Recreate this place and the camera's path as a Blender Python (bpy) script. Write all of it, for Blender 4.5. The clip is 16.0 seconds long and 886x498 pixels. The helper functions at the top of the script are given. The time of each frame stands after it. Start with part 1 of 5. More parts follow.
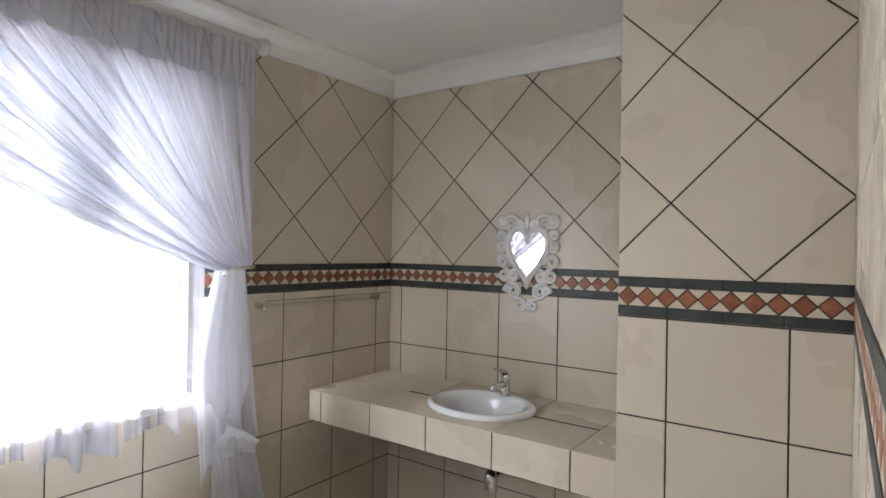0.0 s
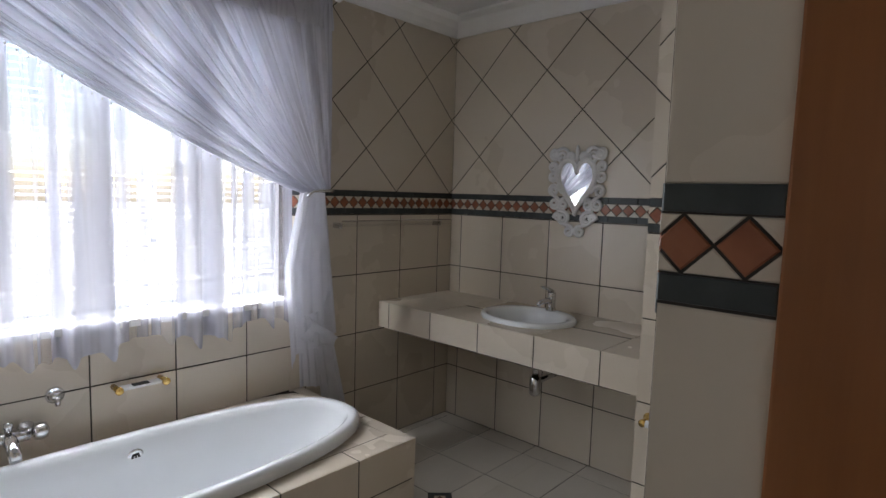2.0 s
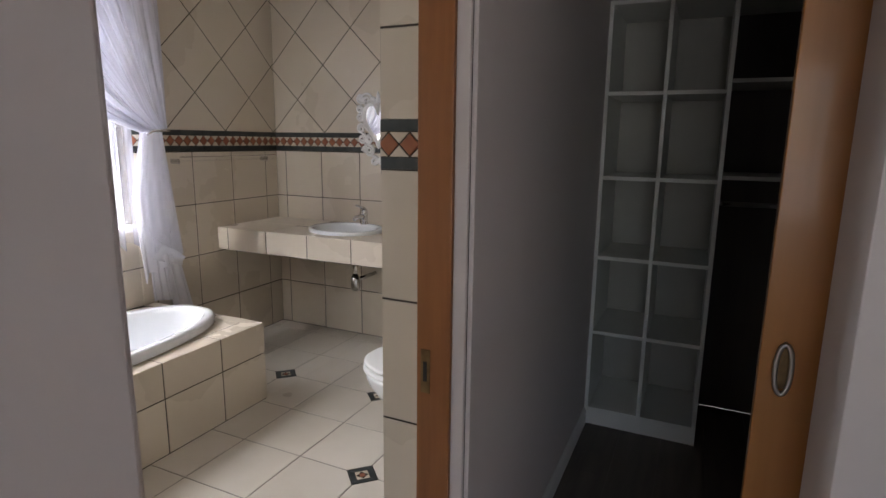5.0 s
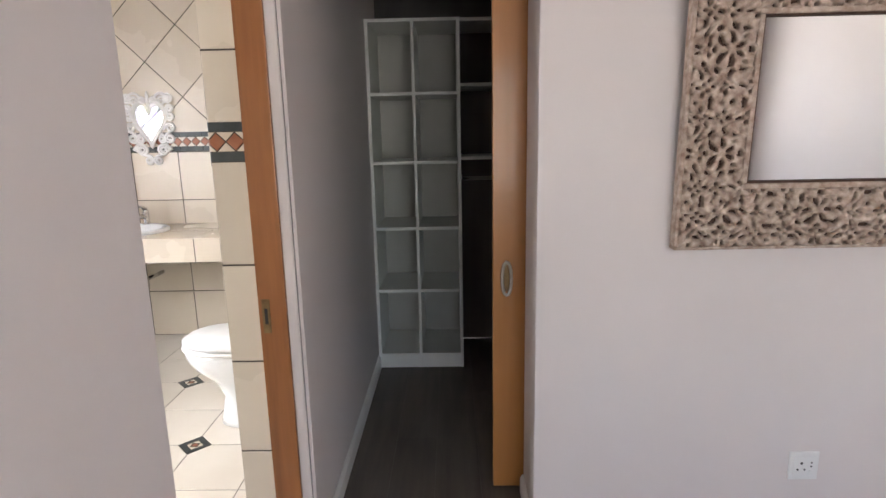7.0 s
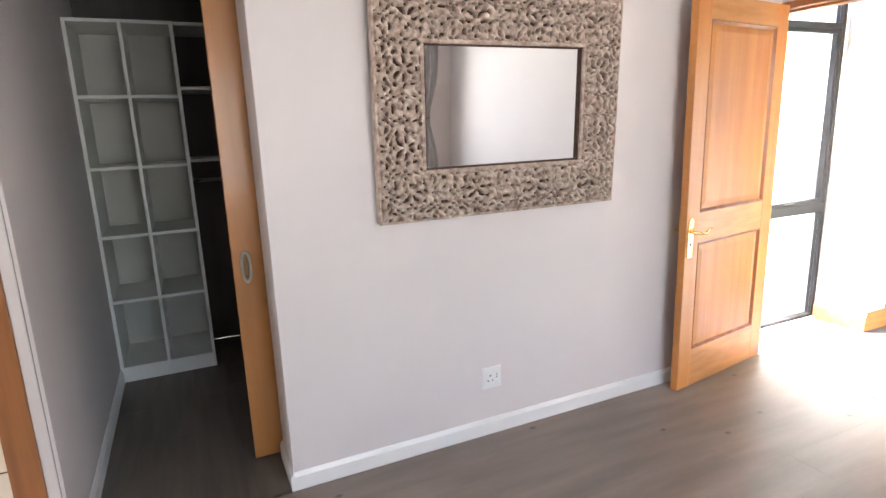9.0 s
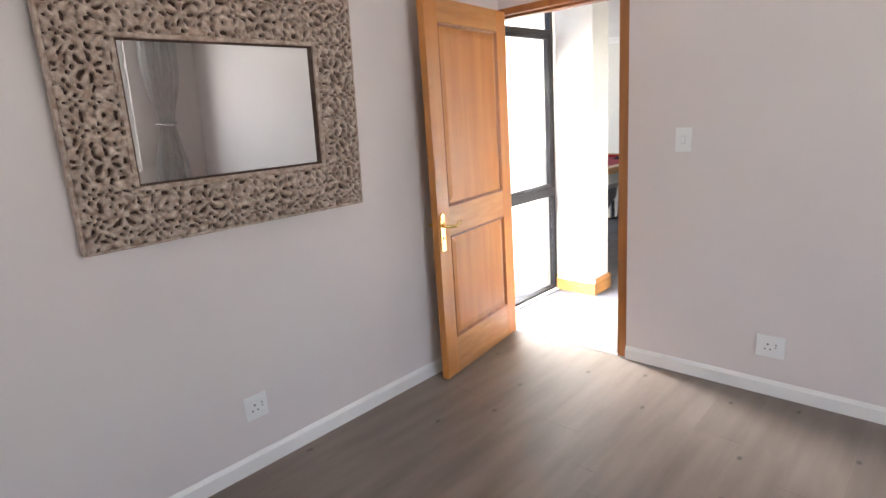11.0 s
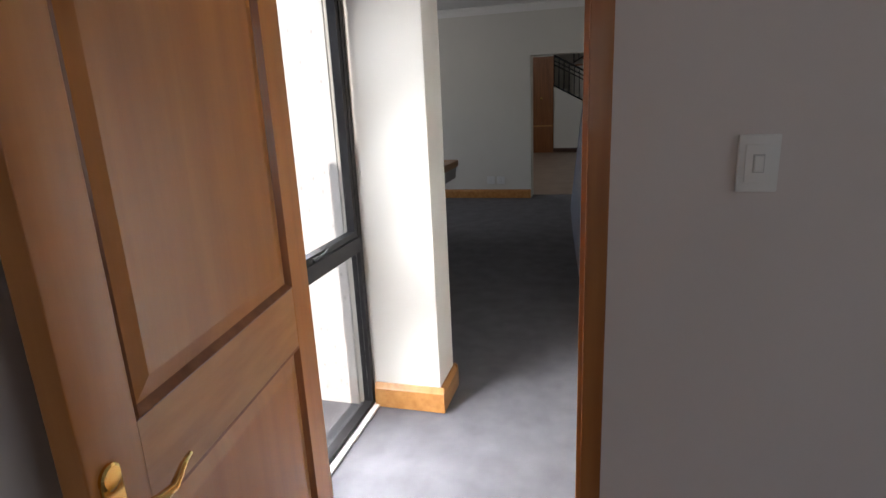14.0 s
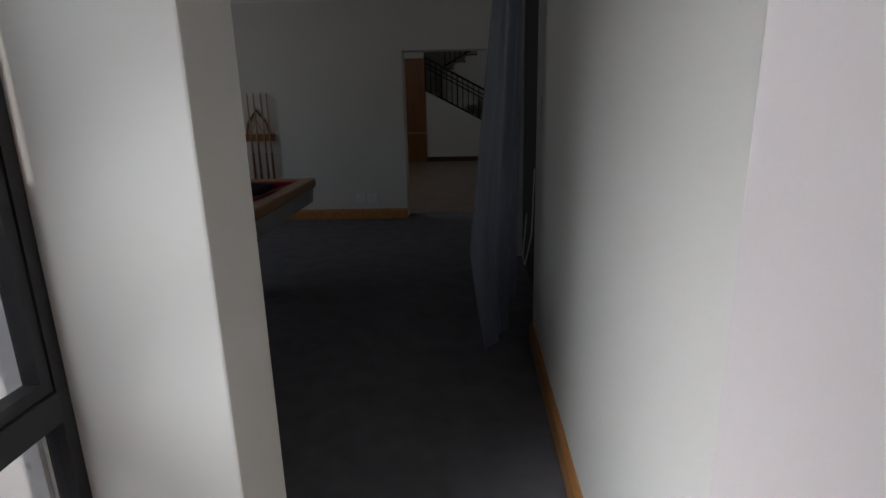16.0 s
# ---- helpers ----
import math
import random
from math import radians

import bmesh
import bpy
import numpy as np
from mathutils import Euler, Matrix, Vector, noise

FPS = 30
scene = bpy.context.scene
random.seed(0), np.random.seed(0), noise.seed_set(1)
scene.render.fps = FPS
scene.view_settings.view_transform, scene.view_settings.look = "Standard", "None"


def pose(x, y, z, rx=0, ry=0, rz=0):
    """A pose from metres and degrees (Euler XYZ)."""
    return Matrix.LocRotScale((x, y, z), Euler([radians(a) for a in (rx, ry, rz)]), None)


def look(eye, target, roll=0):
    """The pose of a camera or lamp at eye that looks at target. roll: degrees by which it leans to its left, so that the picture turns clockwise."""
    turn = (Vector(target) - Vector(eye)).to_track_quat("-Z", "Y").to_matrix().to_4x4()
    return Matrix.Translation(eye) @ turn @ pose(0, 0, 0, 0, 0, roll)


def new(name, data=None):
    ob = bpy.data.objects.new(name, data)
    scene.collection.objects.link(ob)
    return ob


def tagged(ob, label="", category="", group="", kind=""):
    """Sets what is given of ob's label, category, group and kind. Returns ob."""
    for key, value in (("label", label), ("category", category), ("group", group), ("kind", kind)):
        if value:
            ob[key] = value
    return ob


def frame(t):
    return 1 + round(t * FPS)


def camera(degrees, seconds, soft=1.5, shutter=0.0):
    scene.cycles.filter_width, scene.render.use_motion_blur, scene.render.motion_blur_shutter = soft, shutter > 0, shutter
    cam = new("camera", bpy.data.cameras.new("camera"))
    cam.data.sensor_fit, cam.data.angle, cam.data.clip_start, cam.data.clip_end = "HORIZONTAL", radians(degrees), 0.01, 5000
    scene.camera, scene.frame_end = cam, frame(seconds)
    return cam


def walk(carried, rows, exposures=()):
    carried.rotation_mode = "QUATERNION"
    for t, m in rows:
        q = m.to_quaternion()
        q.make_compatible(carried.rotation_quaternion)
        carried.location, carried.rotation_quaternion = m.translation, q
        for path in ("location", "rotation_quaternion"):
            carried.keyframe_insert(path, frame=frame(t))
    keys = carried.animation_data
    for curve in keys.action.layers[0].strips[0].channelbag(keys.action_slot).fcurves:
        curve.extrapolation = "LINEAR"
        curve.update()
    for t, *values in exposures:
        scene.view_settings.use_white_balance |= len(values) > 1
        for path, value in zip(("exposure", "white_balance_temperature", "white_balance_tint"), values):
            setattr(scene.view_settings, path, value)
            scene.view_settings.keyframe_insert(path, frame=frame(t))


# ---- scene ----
cam = camera(76.8, 16.0)
PATH = [
    (0, (0.014, -0.017, 1.552), (-1.152, 1.608, 1.561), 1.0),
    (0.5, (0.065, -0.044, 1.53), (-1.147, 1.547, 1.496), 1.2),
    (1, (0.123, -0.101, 1.51), (-1.146, 1.443, 1.436), 1.3),
    (1.5, (0.179, -0.145, 1.482), (-1.144, 1.349, 1.356), 1.5),
    (2, (0.253, -0.213, 1.469), (-1.094, 1.253, 1.278), 1.7),
    (2.5, (0.342, -0.288, 1.46), (-1.008, 1.164, 1.193), 1.7),
    (3, (0.426, -0.376, 1.458), (-0.919, 1.067, 1.13), 1.8),
    (3.2, (0.418, -0.417, 1.462), (-0.911, 1.038, 1.117), 2.3),
    (5.3, (0.754, -0.895, 1.439), (0.074, 0.945, 1.047), -0.0),
    (5.5, (0.741, -0.948, 1.447), (0.155, 0.922, 1.046), -0.4),
    (6, (0.758, -1.087, 1.439), (0.311, 0.82, 1.037), -0.7),
    (6.5, (0.767, -1.221, 1.453), (0.489, 0.717, 1.045), -0.8),
    (7, (0.755, -1.341, 1.444), (0.72, 0.616, 1.036), -1.2),
    (7.5, (0.737, -1.458, 1.443), (0.955, 0.487, 1.027), -1.4),
    (8, (0.742, -1.545, 1.433), (1.188, 0.359, 1.014), -1.7),
    (8.5, (0.756, -1.618, 1.439), (1.382, 0.233, 1.012), -1.8),
    (9, (0.767, -1.701, 1.448), (1.575, 0.076, 1.015), -2.1),
    (9.5, (0.773, -1.748, 1.454), (1.777, -0.076, 1.009), -2.6),
    (10, (0.776, -1.794, 1.461), (1.925, -0.221, 1.008), -2.6),
    (10.2, (0.779, -1.811, 1.442), (1.978, -0.273, 0.998), -3.0),
    (12.3, (1.535, -1.11, 1.442), (3.2, -0.13, 0.923), -2.7),
    (12.5, (1.611, -0.993, 1.421), (3.303, -0.057, 0.912), -2.5),
    (13, (1.881, -0.737, 1.403), (3.633, 0.082, 0.894), -2.3),
    (13.5, (2.215, -0.53, 1.411), (4.018, 0.16, 0.89), -2.4),
    (14, (2.554, -0.333, 1.404), (4.408, 0.204, 0.882), -2.7),
    (14.5, (2.899, -0.203, 1.392), (4.791, 0.172, 0.863), -2.2),
    (15, (3.289, -0.115, 1.348), (5.205, 0.129, 0.827), -1.7),
    (15.5, (3.532, -0.093, 1.339), (5.459, 0.049, 0.823), -1.6),
    (16, (3.787, -0.13, 1.368), (5.716, -0.035, 0.848), -1.4),
]
EXPOSURES = [
    (0.0, 1.5, 6450, 11), (1.0, 1.15, 6400, 11), (2.0, 0.5, 6350, 12), (3.0, -0.05, 6300, 12), (3.5, 0.15, 6300, 12), (4.8, 1.2, 6600, 14),
    (5.5, 1.6, 6700, 16), (6.5, 2.25, 6750, 15), (7.5, 2.95, 6700, 13), (8.5, 3.25, 6600, 12), (9.2, 2.9, 6600, 12), (10.2, 2.4, 6650, 12), (12.3, 2.0, 6750, 13),
    (13.0, 1.5, 6850, 13), (14.0, 0.45, 6600, 13), (14.5, -0.6, 5850, 11), (15.0, -0.55, 5900, 11), (15.5, -0.7, 6450, 14), (16.0, -1.05, 6300, 13)]
walk(cam, [(t, look(eye, target, roll)) for t, eye, target, roll in PATH], EXPOSURES)

# ---- world, sun, the light of the windows and two added fill lamps ----
world = bpy.data.worlds.new("sky")
scene.world = world
world.use_nodes = True
_bg = world.node_tree.nodes["Background"]
_sky = world.node_tree.nodes.new("ShaderNodeTexSky")
_sky.sky_type, _sky.sun_disc = "NISHITA", False
_sky.sun_elevation, _sky.sun_rotation = radians(59.5), radians(270)
world.node_tree.links.new(_sky.outputs[0], _bg.inputs[0])
_bg.inputs[1].default_value = 0.14
sun = new("sun", bpy.data.lights.new("sun", "SUN"))
sun.data.energy, sun.data.angle, sun.data.color = 4.9, radians(0.5), (1.0, 0.96, 0.90)
sun.matrix_world = look((0, 0, 0), (0.50, 0.0, -0.85))


def window_light(name, eye, target, w, h, watts, colour=(0.93, 0.97, 1.0)):
    lamp = new(name, bpy.data.lights.new(name, "AREA"))
    lamp.data.shape, lamp.data.size, lamp.data.size_y = "RECTANGLE", w, h
    lamp.data.energy, lamp.data.color = watts, colour
    lamp.matrix_world = look(eye, target)
    return lamp


for k in range(9):
    window_light("bathroom_daylight", (-2.115, 0.40, 1.01 + 0.14 * k), (-1.415, 0.40, 0.46 + 0.14 * k), 1.60, 0.155, 4.4)
window_light("bedroom_daylight", (2.0, -4.10, 1.45), (2.0, 0, 1.45), 2.3, 1.5, 6.0)
for z in (0.45, 0.95, 1.45, 1.95):
    window_light("hall_daylight", (4.16, 0.80, z), (4.36, 0.0, z - 0.60), 0.36, 0.22, 6.8).data.spread = radians(105)
# added fill for the games room, set at an invented, unseen opening
window_light("games_room_fill", (7.9, 4.58, 1.55), (7.9, 0, 1.2), 2.2, 1.2, 18)
# added fill that brightens the stair hall; its high window is invented
window_light("stair_hall_fill", (12.2, 2.96, 3.6), (12.4, 0, 0.6), 1.6, 1.4, 26)

# ---- materials ----


def mat(name, a, b=None, scale=4.0, rough=0.5, metal=0.0, bump=0.0, bscale=60.0, rvar=0.0, spread=0.0, stretch=(1, 1, 1), coat=0.0, detail=4.0, knots=None):
    """A surface whose colour wanders between a and b, with a fine relief; spread: how far single pieces differ; knots: small flecks (spacing by axis, inner and outer size, colour, turn about x, dimensions)."""
    m = bpy.data.materials.new(name)
    m.use_nodes = True
    nt = m.node_tree
    n, l = nt.nodes, nt.links
    p = n["Principled BSDF"]
    p.inputs["Metallic"].default_value, p.inputs["Roughness"].default_value = metal, rough
    p.inputs["Coat Weight"].default_value = coat
    b = b or tuple(c * 0.9 for c in a)
    tc, mp = n.new("ShaderNodeTexCoord"), n.new("ShaderNodeMapping")
    mp.inputs["Scale"].default_value = stretch
    geo = n.new("ShaderNodeNewGeometry")
    l.new(geo.outputs["Position"], mp.inputs["Vector"])
    no, n2 = n.new("ShaderNodeTexNoise"), n.new("ShaderNodeTexNoise")
    no.inputs["Scale"].default_value, no.inputs["Detail"].default_value = scale, detail
    n2.inputs["Scale"].default_value, n2.inputs["Detail"].default_value = bscale, 3
    l.new(mp.outputs[0], no.inputs["Vector"]), l.new(mp.outputs[0], n2.inputs["Vector"])
    ramp = n.new("ShaderNodeValToRGB")
    ramp.color_ramp.elements[0].position, ramp.color_ramp.elements[1].position = 0.3, 0.7
    ramp.color_ramp.elements[0].color, ramp.color_ramp.elements[1].color = (*a, 1), (*b, 1)
    l.new(no.outputs["Fac"], ramp.inputs[0])
    col = ramp.outputs[0]
    if spread:
        oi, hs, mr = n.new("ShaderNodeObjectInfo"), n.new("ShaderNodeHueSaturation"), n.new("ShaderNodeMapRange")
        mr.inputs["To Min"].default_value, mr.inputs["To Max"].default_value = 1 - spread, 1 + spread
        l.new(oi.outputs["Random"], mr.inputs["Value"]), l.new(mr.outputs[0], hs.inputs["Value"]), l.new(col, hs.inputs["Color"])
        col = hs.outputs[0]
    if knots:
        vo, kr, mx, km = n.new("ShaderNodeTexVoronoi"), n.new("ShaderNodeMapRange"), n.new("ShaderNodeMix"), n.new("ShaderNodeMapping")
        km.inputs["Scale"].default_value = knots[0]
        l.new(geo.outputs["Position"], km.inputs["Vector"]), l.new(km.outputs[0], vo.inputs["Vector"])
        km.inputs["Rotation"].default_value = (radians(knots[4]), 0, 0)
        vo.voronoi_dimensions = knots[5]
        vo.inputs["Scale"].default_value = 1.0
        kr.inputs["From Min"].default_value, kr.inputs["From Max"].default_value = knots[1], knots[2]
        kr.inputs["To Min"].default_value, kr.inputs["To Max"].default_value = 0.75, 0.0
        mx.data_type = "RGBA"
        l.new(vo.outputs["Distance"], kr.inputs["Value"]), l.new(kr.outputs[0], mx.inputs[0])
        l.new(col, mx.inputs[6]), l.new(mx.outputs[2], p.inputs["Base Color"])
        mx.inputs[7].default_value = (*knots[3], 1)
    else:
        l.new(col, p.inputs["Base Color"])
    if rvar:
        mr = n.new("ShaderNodeMapRange")
        mr.inputs["To Min"].default_value, mr.inputs["To Max"].default_value = rough - rvar, rough + rvar
        l.new(no.outputs["Fac"], mr.inputs["Value"]), l.new(mr.outputs[0], p.inputs["Roughness"])
    if bump:
        bp = n.new("ShaderNodeBump")
        bp.inputs["Strength"].default_value, bp.inputs["Distance"].default_value = bump, 0.004
        l.new(n2.outputs["Fac"], bp.inputs["Height"]), l.new(bp.outputs[0], p.inputs["Normal"])
    return m


def voile(name, colour, clear, through_light=0.5, streak=0.06, stretch=(1, 1, 1), threads=False, sharp=0.2):
    """Thin woven cloth: light passes the gaps and glows in the threads."""
    m = bpy.data.materials.new(name)
    m.use_nodes = True
    n, l = m.node_tree.nodes, m.node_tree.links
    n.remove(n["Principled BSDF"])
    d, t, tr = n.new("ShaderNodeBsdfDiffuse"), n.new("ShaderNodeBsdfTranslucent"), n.new("ShaderNodeBsdfTransparent")
    a, b = n.new("ShaderNodeMixShader"), n.new("ShaderNodeMixShader")
    no = n.new("ShaderNodeTexNoise")
    no.inputs["Scale"].default_value = 6
    geo, mp = n.new("ShaderNodeNewGeometry"), n.new("ShaderNodeMapping")
    mp.inputs["Scale"].default_value = stretch
    uv = n.new("ShaderNodeUVMap")
    uv.uv_map = "threads"
    l.new(uv.outputs[0] if threads else geo.outputs["Position"], mp.inputs["Vector"]), l.new(mp.outputs[0], no.inputs["Vector"])
    mr = n.new("ShaderNodeMapRange")
    mr.inputs["From Min"].default_value, mr.inputs["From Max"].default_value = 0.5 - sharp, 0.5 + sharp
    mr.inputs["To Min"].default_value, mr.inputs["To Max"].default_value = clear - streak, clear + streak
    d.inputs[0].default_value = t.inputs[0].default_value = (*colour, 1)
    a.inputs[0].default_value = through_light
    l.new(d.outputs[0], a.inputs[1]), l.new(t.outputs[0], a.inputs[2])
    l.new(no.outputs["Fac"], mr.inputs["Value"]), l.new(mr.outputs[0], b.inputs[0])
    l.new(a.outputs[0], b.inputs[1]), l.new(tr.outputs[0], b.inputs[2])
    l.new(b.outputs[0], n["Material Output"].inputs[0])
    return m


def pane_glass(name):
    m = bpy.data.materials.new(name)
    m.use_nodes = True
    n, l = m.node_tree.nodes, m.node_tree.links
    n.remove(n["Principled BSDF"])
    g, tr, mx = n.new("ShaderNodeBsdfGlossy"), n.new("ShaderNodeBsdfTransparent"), n.new("ShaderNodeMixShader")
    lw, pw, mr = n.new("ShaderNodeLayerWeight"), n.new("ShaderNodeMath"), n.new("ShaderNodeMapRange")
    g.inputs["Roughness"].default_value = 0.02
    pw.operation = "POWER"
    pw.inputs[1].default_value = 5.0
    mr.inputs["To Min"].default_value, mr.inputs["To Max"].default_value = 0.02, 0.45
    l.new(lw.outputs["Facing"], pw.inputs[0]), l.new(pw.outputs[0], mr.inputs["Value"]), l.new(mr.outputs[0], mx.inputs[0])
    l.new(tr.outputs[0], mx.inputs[1]), l.new(g.outputs[0], mx.inputs[2])
    l.new(mx.outputs[0], n["Material Output"].inputs[0])
    return m


TILE = mat("cream_tile", (0.60, 0.522, 0.42), (0.66, 0.588, 0.488), 1.6, 0.28, bump=0.05, bscale=25, rvar=0.06, spread=0.035)
FLOORTILE = mat("floor_tile", (0.60, 0.545, 0.465), (0.67, 0.62, 0.545), 3, 0.30, bump=0.06, bscale=30, rvar=0.08, spread=0.04)
GROUT = mat("dark_grout", (0.030, 0.026, 0.022), (0.06, 0.05, 0.04), 30, 0.9, bump=0.3, bscale=200)
SLATE = mat("black_slate_tile", (0.022, 0.028, 0.030), (0.05, 0.06, 0.06), 18, 0.42, bump=0.25, bscale=60)
TERRA = mat("terracotta_tile", (0.24, 0.07, 0.032), (0.36, 0.13, 0.06), 22, 0.35, bump=0.15, bscale=80, spread=0.15)
PLASTER = mat("white_plaster_paint", (0.67, 0.612, 0.597), (0.70, 0.642, 0.627), 1.5, 0.62, bump=0.06, bscale=90)
HALLPAINT = mat("cream_wall_paint", (0.66, 0.64, 0.59), (0.70, 0.68, 0.63), 1.5, 0.6, bump=0.06, bscale=90)
CEILING = mat("ceiling_paint", (0.74, 0.73, 0.72), (0.78, 0.77, 0.76), 1.2, 0.8, bump=0.03)
CORNICE = mat("cornice_gloss_white", (0.80, 0.79, 0.77), (0.84, 0.83, 0.81), 3, 0.4)
WHITEWOOD = mat("white_gloss_paint", (0.78, 0.77, 0.75), (0.82, 0.81, 0.79), 6, 0.35, bump=0.02)
MELAMINE = mat("white_melamine", (0.70, 0.70, 0.66), (0.74, 0.74, 0.70), 3, 0.4)
# wall colour darkened to carry the dimness inside the closet
CLOSETSHADE = mat("shaded_closet_wall", (0.095, 0.080, 0.078), (0.125, 0.105, 0.10), 3, 0.55, stretch=(5, 5, 0.5))
# greyer melamine: the shade deep in the pigeonholes, put into the colour
BACKSHADE = mat("shaded_melamine_back", (0.42, 0.41, 0.37), (0.46, 0.45, 0.41), 3, 0.5)
PORCELAIN = mat("white_porcelain", (0.80, 0.82, 0.83), (0.83, 0.85, 0.86), 2, 0.08, coat=0.5)
ACRYLIC = mat("white_bath_acrylic", (0.80, 0.82, 0.84), (0.83, 0.85, 0.87), 2, 0.14, coat=0.4)
PINE = mat("varnished_pine", (0.42, 0.155, 0.031), (0.52, 0.21, 0.048), 3.0, 0.32, bump=0.04, bscale=40, stretch=(6, 6, 0.5), spread=0.05, coat=0.25, detail=5)
PINEH = mat("varnished_pine_rail", (0.40, 0.17, 0.045), (0.54, 0.26, 0.085), 3.0, 0.32, bump=0.06, bscale=40, stretch=(0.8, 9, 9), spread=0.05, coat=0.25, detail=8)
MEDIUM = mat("honey_beech_veneer", (0.38, 0.155, 0.037), (0.46, 0.20, 0.055), 2.5, 0.34, bump=0.03, bscale=40, stretch=(6, 6, 0.5), coat=0.15, detail=7)
JAMBWOOD = mat("stained_meranti", (0.20, 0.066, 0.017), (0.31, 0.112, 0.031), 3.0, 0.34, bump=0.08, bscale=60, stretch=(10, 10, 0.6), coat=0.2, detail=8)
FRAMEWOOD = mat("stained_frame_timber", (0.29, 0.10, 0.023), (0.39, 0.152, 0.036), 3.0, 0.40, bump=0.06, bscale=50, stretch=(10, 10, 0.6), coat=0.08, detail=8)
LAMINATE = mat("grey_oak_laminate", (0.155, 0.122, 0.10), (0.235, 0.19, 0.16), 2.0, 0.40, bump=0.04, bscale=60, stretch=(0.8, 5, 5), spread=0.04, rvar=0.07, detail=6, knots=((1.7, 2.6, 0.0), 0.012, 0.036, (0.045, 0.034, 0.027), 0, "2D"))
CARPET = mat("grey_carpet", (0.125, 0.123, 0.135), (0.170, 0.167, 0.182), 7, 0.95, bump=1.0, bscale=420)
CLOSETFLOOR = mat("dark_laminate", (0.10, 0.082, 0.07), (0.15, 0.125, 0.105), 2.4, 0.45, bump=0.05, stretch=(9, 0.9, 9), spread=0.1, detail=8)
CHROME = mat("chrome", (0.62, 0.62, 0.63), (0.68, 0.68, 0.69), 5, 0.10, 1.0)
STEEL = mat("brushed_steel", (0.48, 0.47, 0.45), (0.56, 0.55, 0.53), 30, 0.32, 1.0)
AGED = mat("aged_bronze", (0.16, 0.10, 0.05), (0.24, 0.16, 0.08), 40, 0.45, 0.8)
BRASS = mat("polished_brass", (0.78, 0.52, 0.16), (0.84, 0.60, 0.22), 8, 0.16, 1.0)
MIRROR = mat("mirror_silver", (0.90, 0.91, 0.90), (0.90, 0.91, 0.90), 1, 0.01, 1.0)
WHITEMETAL = mat("white_cast_metal", (0.76, 0.75, 0.74), (0.84, 0.83, 0.82), 40, 0.5, bump=0.2, bscale=120)
PLASTIC = mat("white_plastic", (0.76, 0.76, 0.75), (0.79, 0.79, 0.78), 4, 0.35)
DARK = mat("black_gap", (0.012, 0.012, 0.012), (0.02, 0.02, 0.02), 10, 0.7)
CARVED = mat("limewashed_carving", (0.28, 0.188, 0.14), (0.55, 0.45, 0.38), 40, 0.75, bump=0.5, bscale=150)
RECESS = mat("dark_brown_wood", (0.050, 0.022, 0.014), (0.095, 0.048, 0.03), 30, 0.8, bump=0.3)
ALU = mat("dark_aluminium", (0.012, 0.011, 0.013), (0.020, 0.019, 0.021), 10, 0.62)
RENDER = mat("rough_white_render", (0.72, 0.71, 0.69), (0.80, 0.79, 0.77), 2.0, 0.9, bump=0.9, bscale=24, knots=((24.0, 24.0, 15.0), 0.08, 0.22, (0.52, 0.51, 0.50), 0, "3D"))
CLOTH = voile("white_voile", (0.76, 0.76, 0.81), 0.06, 0.30, 0.05)
CLOTHSWAG = voile("white_voile_gathered", (0.62, 0.62, 0.69), 0.11, 0.13, 0.108, (17, 0.25, 1), True, 0.11)
CLOTHTHIN = voile("white_voile_single", (0.60, 0.60, 0.67), 0.42, 0.07, 0.36, (4.6, 0.08, 1), True, 0.085)
GREYCLOTH = voile("grey_voile", (0.30, 0.33, 0.41), 0.24, 0.45, 0.14, (2, 2, 0.15))
HEADING = voile("white_voile_ruched", (0.62, 0.62, 0.67), 0.02, 0.14, 0.02)
FELT = mat("red_felt", (0.28, 0.012, 0.03), (0.34, 0.02, 0.04), 20, 0.95, bump=0.3, bscale=300)
NAVY = mat("navy_cloth", (0.012, 0.014, 0.03), (0.02, 0.024, 0.05), 10, 0.9)
SILVER = mat("silver_laminate", (0.50, 0.50, 0.50), (0.55, 0.55, 0.55), 8, 0.35, 0.4)
CUEWOOD = mat("maple_cue", (0.50, 0.30, 0.13), (0.58, 0.37, 0.18), 6, 0.35, stretch=(6, 6, 0.6))
IRON = mat("black_wrought_iron", (0.015, 0.015, 0.017), (0.03, 0.03, 0.03), 20, 0.5, 0.3, bump=0.1)
STONEFLOOR = mat("brown_stone_floor", (0.22, 0.16, 0.115), (0.30, 0.225, 0.17), 4, 0.4, bump=0.1)
GROUND = mat("pale_paving", (0.56, 0.54, 0.50), (0.66, 0.64, 0.60), 2, 0.9, bump=0.3, bscale=15)
GLASS = pane_glass("window_glass")

# ---- building helpers ----


def finish(bm, name, material, parent=None, label="", smooth=False):
    me = bpy.data.meshes.new(name)
    bmesh.ops.recalc_face_normals(bm, faces=bm.faces[:])
    for f in bm.faces:
        f.smooth = smooth
    bm.to_mesh(me)
    bm.free()
    me.materials.append(material)
    ob = new(name, me)
    ob.parent = parent
    if label:
        ob["label"] = label
    return ob


def part(name, bm, material, parent, label="", smooth=False):
    return finish(bm, name, material, parent, label, smooth)


def thing(name, at, label, category, group="", rz=0.0, kind=""):
    ob = new(name)
    ob.empty_display_size = 0.05
    ob.matrix_basis = pose(*at, 0, 0, rz)
    return tagged(ob, label, category, group, kind)


